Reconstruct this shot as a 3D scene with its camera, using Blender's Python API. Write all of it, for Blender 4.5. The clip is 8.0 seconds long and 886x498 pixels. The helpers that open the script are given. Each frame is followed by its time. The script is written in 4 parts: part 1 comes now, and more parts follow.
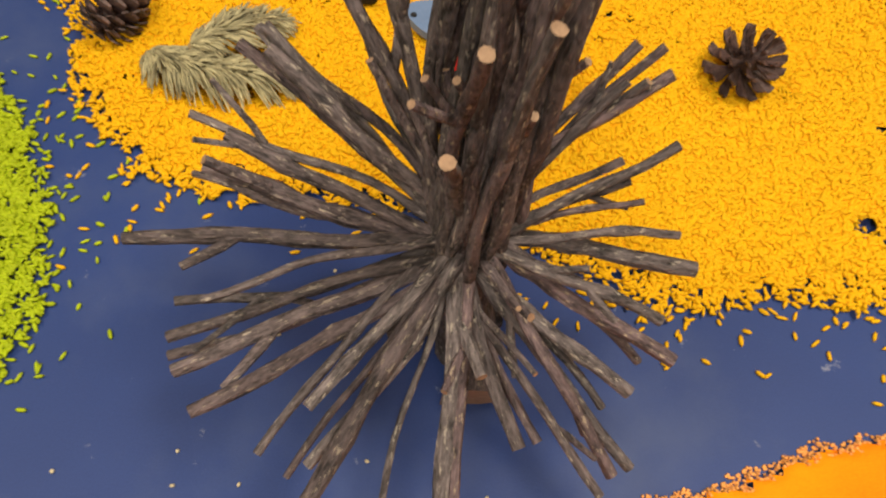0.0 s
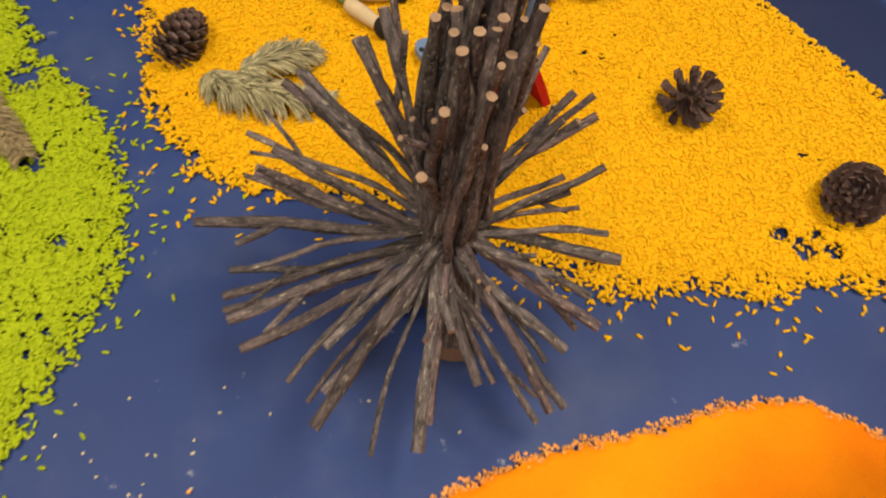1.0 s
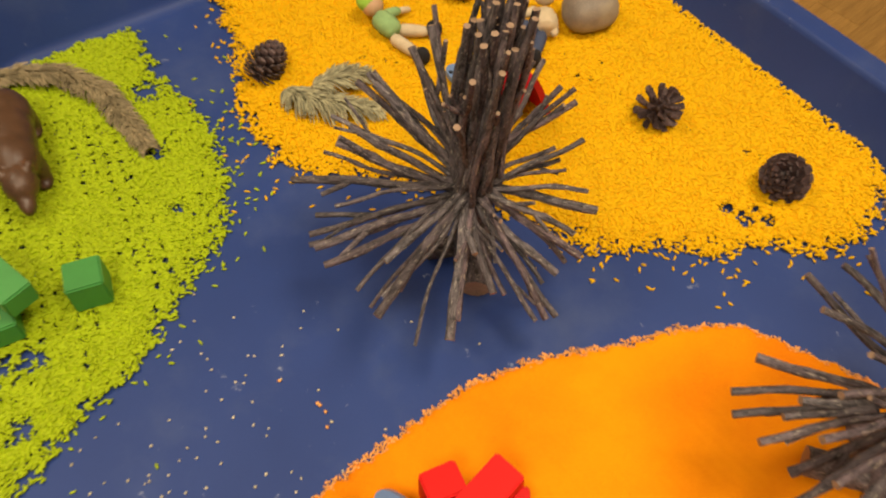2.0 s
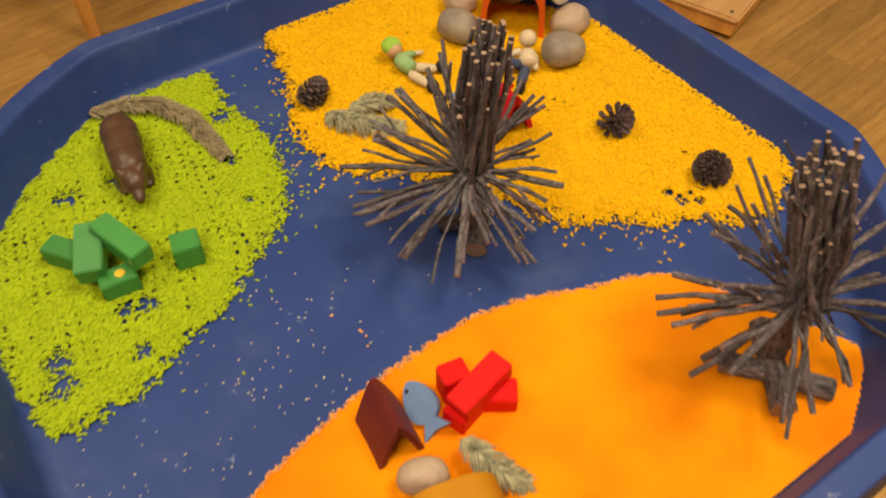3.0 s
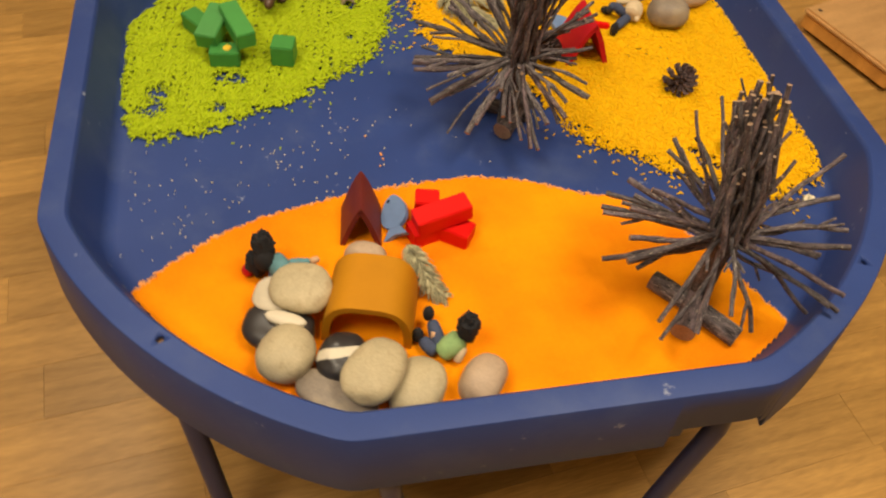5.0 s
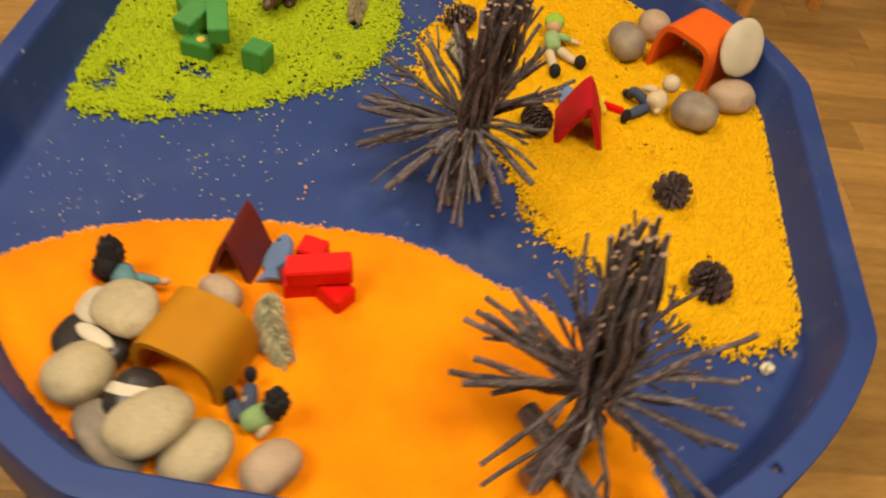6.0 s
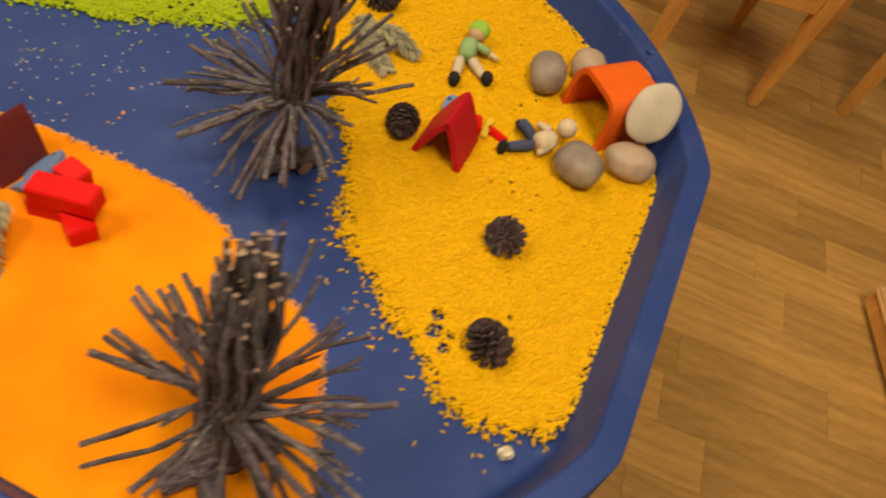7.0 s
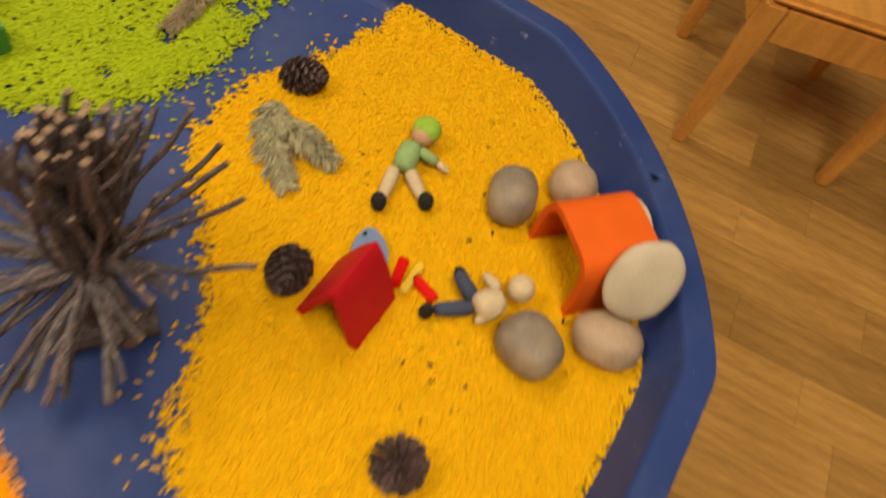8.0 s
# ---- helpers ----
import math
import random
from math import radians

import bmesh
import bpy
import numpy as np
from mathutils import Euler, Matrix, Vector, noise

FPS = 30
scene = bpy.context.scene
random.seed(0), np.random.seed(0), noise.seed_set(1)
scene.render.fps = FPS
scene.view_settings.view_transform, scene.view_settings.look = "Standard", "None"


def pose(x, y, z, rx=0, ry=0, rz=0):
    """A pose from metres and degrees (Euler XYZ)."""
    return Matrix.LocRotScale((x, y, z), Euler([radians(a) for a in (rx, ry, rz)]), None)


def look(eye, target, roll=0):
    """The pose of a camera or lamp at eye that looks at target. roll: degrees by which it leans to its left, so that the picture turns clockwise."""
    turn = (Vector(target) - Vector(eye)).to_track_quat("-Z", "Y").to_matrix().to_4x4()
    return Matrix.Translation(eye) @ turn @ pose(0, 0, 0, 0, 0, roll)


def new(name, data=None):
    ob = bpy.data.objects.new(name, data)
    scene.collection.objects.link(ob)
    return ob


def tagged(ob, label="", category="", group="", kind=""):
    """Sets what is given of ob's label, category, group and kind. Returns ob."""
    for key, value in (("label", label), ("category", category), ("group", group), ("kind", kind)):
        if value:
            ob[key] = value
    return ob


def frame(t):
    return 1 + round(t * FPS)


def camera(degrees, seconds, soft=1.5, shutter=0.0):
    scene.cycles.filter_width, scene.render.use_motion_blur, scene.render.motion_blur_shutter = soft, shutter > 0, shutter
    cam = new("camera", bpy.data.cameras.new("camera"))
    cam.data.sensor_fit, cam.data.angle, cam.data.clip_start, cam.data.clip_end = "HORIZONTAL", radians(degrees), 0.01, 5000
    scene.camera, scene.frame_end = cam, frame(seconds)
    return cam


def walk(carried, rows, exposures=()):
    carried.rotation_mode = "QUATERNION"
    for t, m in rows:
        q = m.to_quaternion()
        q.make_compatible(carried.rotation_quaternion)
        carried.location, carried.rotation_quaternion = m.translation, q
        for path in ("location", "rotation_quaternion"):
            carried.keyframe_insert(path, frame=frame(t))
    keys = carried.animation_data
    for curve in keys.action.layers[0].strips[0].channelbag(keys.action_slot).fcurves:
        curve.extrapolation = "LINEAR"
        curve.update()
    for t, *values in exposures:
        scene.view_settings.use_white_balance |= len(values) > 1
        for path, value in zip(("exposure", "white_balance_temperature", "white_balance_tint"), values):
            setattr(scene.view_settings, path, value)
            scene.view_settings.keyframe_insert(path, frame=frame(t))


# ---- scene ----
cam = camera(59.0, 8.0, soft=2.1, shutter=0.5)
PATH = [
    (0, (0.067, -0.159, 0.384), (-0.013, 0.871, -1.328), 3.4),
    (0.5, (0.075, -0.18, 0.43), (-0.027, 0.848, -1.283), 3.2),
    (1, (0.091, -0.221, 0.478), (-0.038, 0.807, -1.233), 3.0),
    (1.5, (0.094, -0.294, 0.527), (-0.069, 0.778, -1.153), 2.3),
    (1.7, (0.099, -0.327, 0.545), (-0.076, 0.773, -1.116), 2.0),
    (2.8, (0.14, -0.546, 0.677), (-0.1, 0.707, -0.862), -0.3),
    (3, (0.147, -0.59, 0.696), (-0.095, 0.677, -0.832), -0.4),
    (3.5, (0.16, -0.672, 0.733), (-0.093, 0.594, -0.794), -0.1),
    (4, (0.185, -0.732, 0.752), (-0.121, 0.507, -0.787), 1.6),
    (4.2, (0.214, -0.745, 0.749), (-0.131, 0.474, -0.799), 3.2),
    (5.3, (0.469, -0.684, 0.698), (-0.269, 0.354, -0.845), 6.6),
    (5.5, (0.499, -0.636, 0.696), (-0.306, 0.372, -0.832), 6.8),
    (6, (0.521, -0.467, 0.684), (-0.359, 0.451, -0.859), 11.1),
    (6.3, (0.571, -0.376, 0.673), (-0.385, 0.452, -0.876), 13.3),
    (6.5, (0.593, -0.311, 0.67), (-0.368, 0.479, -0.896), 16.3),
    (7, (0.622, -0.181, 0.685), (-0.327, 0.599, -0.894), 23.6),
    (7.5, (0.562, -0.044, 0.668), (-0.452, 0.643, -0.913), 20.2),
    (8, (0.371, 0.086, 0.626), (-0.561, 0.69, -1.038), 22.9),
]
walk(cam, [(t, look(eye, target, roll)) for t, eye, target, roll in PATH],
     [(0, -0.17, 6150, 10), (0.5, -0.20, 6200, 10), (1.0, -0.28, 6300, 10), (1.7, -0.30, 6450, 10), (3.0, -0.22, 6500, 10), (4.2, -0.22, 6550, 10), (5.5, -0.24, 6500, 10), (6.5, -0.36, 6500, 10),
      (7.0, -0.41, 6500, 10), (8.0, -0.45, 6500, 10)])

# ---- light ----
FLOOR_Z = -0.34
world = bpy.data.worlds.new("room_air")
scene.world = world
world.use_nodes = True
world.node_tree.nodes["Background"].inputs[0].default_value = (1.0, 0.9, 0.78, 1)
world.node_tree.nodes["Background"].inputs[1].default_value = 0.03


def ceiling_lamp(x, y, sx, sy, watts, colour):
    data = bpy.data.lights.new("ceiling_lamp", "AREA")
    data.shape, data.size, data.size_y, data.energy, data.color = "RECTANGLE", sx, sy, watts, colour
    ob = new("ceiling_lamp", data)
    ob.matrix_basis = pose(x, y, 2.15)
    return ob


WARM = (1.0, 0.86, 0.64)
ceiling_lamp(0.85, 0.1, 0.7, 0.7, 48, WARM)
ceiling_lamp(-1.2, 0.0, 0.7, 0.7, 25, WARM)
ceiling_lamp(-0.1, -1.4, 0.7, 0.7, 44, WARM)


# ---- materials ----
def material(name, rgb, rough=0.6, var=0.25, scale=40.0, bump=0.2, dist=0.002, fine=400.0, metal=0.0, random_by=None, amount=0.2, coat=0.0, rgb2=None, stretch=(1, 1, 1), sheen=0.0, spec=0.5, fleck=None, dust=None, fleck_at=(170.0, 0.60, 0.72), ramp_at=(0.3, 0.7), hue=0.0):
    m = bpy.data.materials.new(name)
    m.use_nodes = True
    nt = m.node_tree
    n, l = nt.nodes, nt.links
    b = n["Principled BSDF"]
    co = n.new("ShaderNodeTexCoord")
    mp = n.new("ShaderNodeMapping")
    mp.inputs["Scale"].default_value = stretch
    l.new(co.outputs["Object"], mp.inputs["Vector"])
    n1 = n.new("ShaderNodeTexNoise")
    n1.inputs["Scale"].default_value, n1.inputs["Detail"].default_value = scale, 5
    n2 = n.new("ShaderNodeTexNoise")
    n2.inputs["Scale"].default_value, n2.inputs["Detail"].default_value = fine, 3
    for q in (n1, n2):
        l.new(mp.outputs["Vector"], q.inputs["Vector"])
    ramp = n.new("ShaderNodeValToRGB")
    lo = [max(0, c * (1 - var)) for c in rgb]
    hi = [min(1, c * (1 + var)) for c in (rgb2 or rgb)]
    ramp.color_ramp.elements[0].color, ramp.color_ramp.elements[1].color = (*lo, 1), (*hi, 1)
    ramp.color_ramp.elements[0].position, ramp.color_ramp.elements[1].position = ramp_at
    add = n.new("ShaderNodeMath")
    add.operation = "MULTIPLY_ADD"
    add.inputs[1].default_value, add.inputs[2].default_value = 0.4, 0.0
    l.new(n2.outputs["Fac"], add.inputs[0])
    add2 = n.new("ShaderNodeMath")
    add2.operation = "MULTIPLY_ADD"
    add2.inputs[1].default_value = 0.6
    l.new(n1.outputs["Fac"], add2.inputs[0])
    l.new(add.outputs[0], add2.inputs[2])
    l.new(add2.outputs[0], ramp.inputs["Fac"])
    colour = ramp.outputs["Color"]
    for extra, size, low, high in ((fleck, *fleck_at), (dust, 9.0, 0.50, 0.85)):
        if extra:
            n3 = n.new("ShaderNodeTexNoise")
            n3.inputs["Scale"].default_value, n3.inputs["Detail"].default_value, n3.inputs["Roughness"].default_value = size, 6, 0.65
            l.new(mp.outputs["Vector"], n3.inputs["Vector"])
            edge = n.new("ShaderNodeMapRange")
            edge.inputs["From Min"].default_value, edge.inputs["From Max"].default_value = low, high
            l.new(n3.outputs["Fac"], edge.inputs["Value"])
            mix = n.new("ShaderNodeMix")
            mix.data_type = "RGBA"
            l.new(edge.outputs[0], mix.inputs["Factor"])
            l.new(colour, mix.inputs["A"])
            mix.inputs["B"].default_value = (*extra, 1)
            colour = mix.outputs["Result"]
    if random_by:
        if random_by == "island":
            r = n.new("ShaderNodeNewGeometry").outputs["Random Per Island"]
        else:
            r = n.new("ShaderNodeObjectInfo").outputs["Random"]
        hsv = n.new("ShaderNodeHueSaturation")
        mr = n.new("ShaderNodeMapRange")
        mr.inputs["To Min"].default_value, mr.inputs["To Max"].default_value = 1 - amount, 1 + amount
        l.new(r, mr.inputs["Value"])
        l.new(mr.outputs[0], hsv.inputs["Value"])
        if hue:
            turn_hue = n.new("ShaderNodeMath")
            turn_hue.operation = "MULTIPLY"
            turn_hue.inputs[1].default_value = 7.31
            part_of = n.new("ShaderNodeMath")
            part_of.operation = "FRACT"
            span = n.new("ShaderNodeMapRange")
            span.inputs["To Min"].default_value, span.inputs["To Max"].default_value = 0.6, 1.0 + hue
            l.new(r, turn_hue.inputs[0])
            l.new(turn_hue.outputs[0], part_of.inputs[0])
            l.new(part_of.outputs[0], span.inputs["Value"])
            l.new(span.outputs[0], hsv.inputs["Saturation"])
        l.new(colour, hsv.inputs["Color"])
        colour = hsv.outputs["Color"]
    l.new(colour, b.inputs["Base Color"])
    b.inputs["Roughness"].default_value, b.inputs["Metallic"].default_value = rough, metal
    b.inputs["Specular IOR Level"].default_value = spec
    b.inputs["Coat Weight"].default_value = coat
    b.inputs["Sheen Weight"].default_value = sheen
    if bump:
        bp = n.new("ShaderNodeBump")
        bp.inputs["Strength"].default_value, bp.inputs["Distance"].default_value = bump, dist
        l.new(add2.outputs[0], bp.inputs["Height"])
        l.new(bp.outputs["Normal"], b.inputs["Normal"])
    return m


TRAY_BLUE = material("tray_plastic", (0.021, 0.047, 0.195), 0.5, 0.14, 6, 0.25, 0.0008, 900, rgb2=(0.025, 0.052, 0.20), spec=0.28, dust=(0.062, 0.092, 0.225), fleck=(0.34, 0.37, 0.46), fleck_at=(48.0, 0.655, 0.75))
YELLOW = material("yellow_rice", (0.77, 0.437, 0.002), 0.6, 0.05, 60, 0, random_by="island", amount=0.06, spec=0.12)
# more orange than the grains: warm shade of the gaps put into the colour
YELLOW_BED = material("yellow_rice_bed", (0.80, 0.415, 0.003), 0.8, 0.12, 120, 0.4, 0.002, 420, spec=0.1)
GREEN = material("green_rice", (0.36, 0.455, 0.006), 0.6, 0.08, 60, 0, random_by="island", amount=0.14, spec=0.2)
GREEN_BED = material("green_rice_bed", (0.31, 0.41, 0.006), 0.8, 0.25, 120, 0.4, 0.002, 420, spec=0.1)
SAND = material("orange_sand", (0.80, 0.192, 0.002), 0.9, 0.04, 7, 0.4, 0.001, 1500, rgb2=(0.88, 0.305, 0.002), spec=0.1, ramp_at=(0.38, 0.62))
SAND_CRUMB = material("pale_orange_sand", (0.85, 0.40, 0.12), 0.9, 0.15, 60, 0, random_by="island", amount=0.2, spec=0.1)
BARK = material("bark", (0.022, 0.017, 0.020), 0.85, 0.3, 210, 1.0, 0.003, 800, random_by="object", amount=0.35, rgb2=(0.148, 0.113, 0.122), fleck=(0.31, 0.26, 0.21), fleck_at=(520.0, 0.575, 0.66), stretch=(1, 1, 0.34), ramp_at=(0.36, 0.68), hue=0.25)
CUT = material("cut_wood", (0.30, 0.195, 0.125), 0.75, 0.3, 300, 0.3, 0.0005, 900)
CONE = material("pine_cone_scale", (0.030, 0.016, 0.020), 0.6, 0.4, 260, 0.6, 0.001, 900, random_by="object", amount=0.4, rgb2=(0.105, 0.066, 0.062), ramp_at=(0.4, 0.66))
STONE_GREY = material("grey_pebble", (0.20, 0.16, 0.125), 0.6, 0.22, 25, 0.3, 0.0006, 600, rgb2=(0.27, 0.22, 0.17), fleck=(0.36, 0.29, 0.19), fleck_at=(28.0, 0.48, 0.72))
STONE_TAN = material("tan_pebble", (0.39, 0.32, 0.19), 0.6, 0.2, 22, 0.35, 0.0008, 600, rgb2=(0.48, 0.40, 0.25), fleck=(0.30, 0.22, 0.12), fleck_at=(60.0, 0.55, 0.8))
STONE_PALE = material("pale_pebble", (0.46, 0.40, 0.29), 0.6, 0.12, 22, 0.3, 0.0006, 600, rgb2=(0.55, 0.48, 0.36))
STONE_PINK = material("pinkish_pebble", (0.39, 0.28, 0.19), 0.6, 0.15, 22, 0.3, 0.0006, 600, rgb2=(0.48, 0.35, 0.24), fleck=(0.27, 0.20, 0.14), fleck_at=(30.0, 0.5, 0.75))
STONE_DARK = material("black_pebble", (0.03, 0.026, 0.026), 0.35, 0.3, 25, 0.2, 0.0005, 600)
STONE_WHITE = material("white_band", (0.62, 0.55, 0.42), 0.55, 0.12, 30, 0.2, 0.0005, 600)
RED_HOUSE = material("red_painted_wood", (0.52, 0.006, 0.018), 0.6, 0.12, 30, 0.25, 0.0006, 700, spec=0.25)
BROWN_HOUSE = material("maroon_painted_wood", (0.16, 0.024, 0.02), 0.6, 0.15, 30, 0.25, 0.0006, 700, spec=0.25)
ORANGE_HOUSE = material("orange_painted_wood", (0.75, 0.12, 0.008), 0.6, 0.1, 30, 0.25, 0.0006, 700, spec=0.25)
OCHRE_HOUSE = material("ochre_painted_wood", (0.45, 0.188, 0.003), 0.7, 0.10, 30, 0.25, 0.0006, 700, spec=0.25)
RED_BLOCK = material("red_block_paint", (0.68, 0.005, 0.003), 0.5, 0.06, 40, 0.1, 0.0004, 600, spec=0.2)
GREEN_BLOCK = material("green_block_paint", (0.05, 0.24, 0.045), 0.45, 0.12, 40, 0.15, 0.0004, 600, random_by="object", amount=0.12)
YELLOW_PAINT = material("yellow_paint", (0.75, 0.5, 0.03), 0.5, 0.08, 60, 0.1, 0.0004, 600)
FISH_BLUE = material("pale_blue_paint", (0.14, 0.22, 0.40), 0.5, 0.1, 60, 0.1, 0.0004, 600)
BLACK = material("black_cloth", (0.012, 0.011, 0.013), 0.9, 0.3, 200, 0.6, 0.001, 900)
GREEN_CLOTH = material("pale_green_cloth", (0.27, 0.42, 0.17), 0.9, 0.2, 120, 0.6, 0.001, 900)
LIME_CLOTH = material("lime_felt", (0.30, 0.50, 0.05), 0.9, 0.2, 120, 0.6, 0.001, 900)
CREAM_CLOTH = material("cream_cloth", (0.60, 0.48, 0.31), 0.9, 0.15, 120, 0.6, 0.001, 900)
NAVY_CLOTH = material("slate_blue_cloth", (0.05, 0.065, 0.12), 0.9, 0.25, 120, 0.6, 0.001, 900)
TEAL_CLOTH = material("teal_cloth", (0.11, 0.24, 0.27), 0.9, 0.25, 120, 0.6, 0.001, 900)
BEAD = material("plain_wooden_bead", (0.55, 0.33, 0.18), 0.6, 0.08, 60, 0.1, 0.0004, 600)
BEAR = material("brown_moulded_plastic", (0.085, 0.042, 0.022), 0.4, 0.35, 60, 0.6, 0.0012, 500)
FERN = material("dry_grey_green_frond", (0.22, 0.205, 0.12), 0.8, 0.2, 90, 0, random_by="island", amount=0.5, rgb2=(0.42, 0.385, 0.23))
FERN_BROWN = material("dry_brown_frond", (0.17, 0.135, 0.07), 0.8, 0.25, 60, 0, random_by="island", amount=0.3, rgb2=(0.34, 0.27, 0.15))
STRAW = material("dry_stalk", (0.27, 0.20, 0.10), 0.8, 0.25, 90, 0.4, 0.0006, 600)
FURNITURE = material("honey_beech", (0.54, 0.24, 0.05), 0.4, 0.18, 8, 0.15, 0.0005, 120, rgb2=(0.66, 0.32, 0.07), stretch=(6, 1, 1))
PLANK = material("oak_plank", (0.345, 0.180, 0.043), 0.42, 0.2, 7, 0.15, 0.0006, 60, random_by="object", amount=0.22, rgb2=(0.48, 0.268, 0.072), stretch=(0.7, 8, 1))
PLANK_FAR = material("oak_plank_far", (0.345, 0.180, 0.043), 0.42, 0.2, 7, 0.15, 0.0006, 60, random_by="island", amount=0.22, rgb2=(0.48, 0.268, 0.072), stretch=(1, 1, 1))
FLOOR_MAT = material("floor_under", (0.26, 0.15, 0.055), 0.5, 0.2, 5, 0.1, 0.0005, 60)
WALL_MAT = material("wall_paint", (0.66, 0.60, 0.50), 0.85, 0.05, 3, 0.1, 0.0005, 200)
CEILING_MAT = material("ceiling_paint", (0.78, 0.75, 0.7), 0.9, 0.04, 3, 0.1, 0.0005, 200)
PLYWOOD = material("pale_plywood", (0.56, 0.31, 0.115), 0.5, 0.12, 9, 0.15, 0.0005, 140, rgb2=(0.64, 0.37, 0.15), stretch=(5, 1, 1))
STEEL_DARK = material("dark_metal", (0.03, 0.028, 0.028), 0.45, 0.2, 40, 0.1, 0.0003, 300)
STEEL_BLUE = material("blue_painted_steel", (0.022, 0.03, 0.10), 0.4, 0.15, 20, 0.1, 0.0003, 300)
LACE = material("white_lace", (0.72, 0.68, 0.6), 0.9, 0.1, 90, 0.4, 0.001, 500)
CRUMB = material("pale_crumb", (0.62, 0.55, 0.38), 0.8, 0.2, 200, 0, random_by="island", amount=0.3)


# ---- builders ----
def finish(bm, name, mats, smooth=True):
    me = bpy.data.meshes.new(name)
    bmesh.ops.recalc_face_normals(bm, faces=bm.faces)
    bm.to_mesh(me)
    bm.free()
    for m in mats if isinstance(mats, (list, tuple)) else [mats]:
        me.materials.append(m)
    if smooth:
        me.polygons.foreach_set("use_smooth", [True] * len(me.polygons))
        me.set_sharp_from_angle(angle=radians(40))
    return me


def part(name, bm, mats, parent, label="", smooth=True):
    ob = new(name, finish(bm, name, mats, smooth))
    ob.parent = parent
    if label:
        tagged(ob, label)
    return ob


def thing(name, label, category, m=None, group="", bm=None, mats=None, kind=""):
    ob = new(name, finish(bm, name, mats) if bm is not None else None)
    ob.matrix_basis = m or Matrix()
    return tagged(ob, label, category, group, kind)


def box(bm, sx, sy, sz, m=None, bevel=0.0, index=0):
    """A box centred on m, with its edges bevelled."""
    r = bmesh.ops.create_cube(bm, size=1.0, matrix=(m or Matrix()) @ Matrix.Diagonal((sx, sy, sz, 1)))
    faces = {f for v in r["verts"] for f in v.link_faces}
    for f in faces:
        f.material_index = index
    if bevel:
        edges = list({e for v in r["verts"] for e in v.link_edges})
        bmesh.ops.bevel(bm, geom=edges, offset=bevel, segments=2, affect="EDGES")


def ball(bm, m, seg=16, rings=10, index=0):
    r = bmesh.ops.create_uvsphere(bm, u_segments=seg, v_segments=rings, radius=1.0, matrix=m)
    for f in {f for v in r["verts"] for f in v.link_faces}:
        f.material_index = index
    return r["verts"]


def tube(bm, path, radii, sides=8, index=0, cap=None, wob=0.0, rng=random):
    """A tapered tube along path. cap: the material of its end faces."""
    rings, prev = [], None
    for i, p in enumerate(path):
        a = path[max(i - 1, 0)]
        b = path[min(i + 1, len(path) - 1)]
        d = (Vector(b) - Vector(a)).normalized()
        if prev is None:
            u = d.orthogonal().normalized()
        else:
            u = (prev - d * prev.dot(d)).normalized()
        prev = u
        w = d.cross(u)
        ring = []
        for k in range(sides):
            ang = 2 * math.pi * k / sides
            rr = radii[i] * (1 + rng.uniform(-wob, wob))
            ring.append(bm.verts.new(Vector(p) + u * math.cos(ang) * rr + w * math.sin(ang) * rr))
        rings.append(ring)
    for r0, r1 in zip(rings, rings[1:]):
        for k in range(sides):
            bm.faces.new((r0[k], r0[(k + 1) % sides], r1[(k + 1) % sides], r1[k])).material_index = index
    for ring in (rings[0], rings[-1]):
        bm.faces.new(ring).material_index = index if cap is None else cap


def waves(x, y, scale, seed, octaves=3):
    """Smooth wavy noise of about -1 to 1, with features of the given size in metres."""
    rng = np.random.RandomState(seed)
    out, amp, total = np.zeros_like(x), 1.0, 0.0
    for o in range(octaves):
        for k in range(4):
            a, p = rng.uniform(0, 2 * np.pi, 2)
            f = 2 * np.pi / scale * rng.uniform(0.7, 1.4)
            out += amp * np.sin((x * np.cos(a) + y * np.sin(a)) * f + p)
            total += amp * 0.6
        amp, scale = amp * 0.6, scale * 0.45
    return out / total


def inside(x, y, outline):
    """Distance to the outline's edge, positive within."""
    p = np.array(outline)
    q = np.roll(p, -1, 0)
    best, odd = np.full(x.shape, 9.0), np.zeros(x.shape, bool)
    for (ax, ay), (bx, by) in zip(p, q):
        dx, dy = bx - ax, by - ay
        t = np.clip(((x - ax) * dx + (y - ay) * dy) / (dx * dx + dy * dy), 0, 1)
        best = np.minimum(best, np.hypot(x - ax - t * dx, y - ay - t * dy))
        if ay != by:
            odd ^= ((ay > y) != (by > y)) & (x < (bx - ax) * (y - ay) / (by - ay) + ax)
    return np.where(odd, best, -best)


TRAY_X, TRAY_Y, BULGE = 0.003, -0.001, 0.041


def octagon(x, y, apothem):
    """Distance to the edge of the tray's floor, positive within: four straight sides and four bowed ones."""
    x, y = x - TRAY_X, y - TRAY_Y
    return np.minimum(apothem - (abs(x) + abs(y)) * math.sqrt(0.5), apothem + BULGE - np.hypot(x, y))


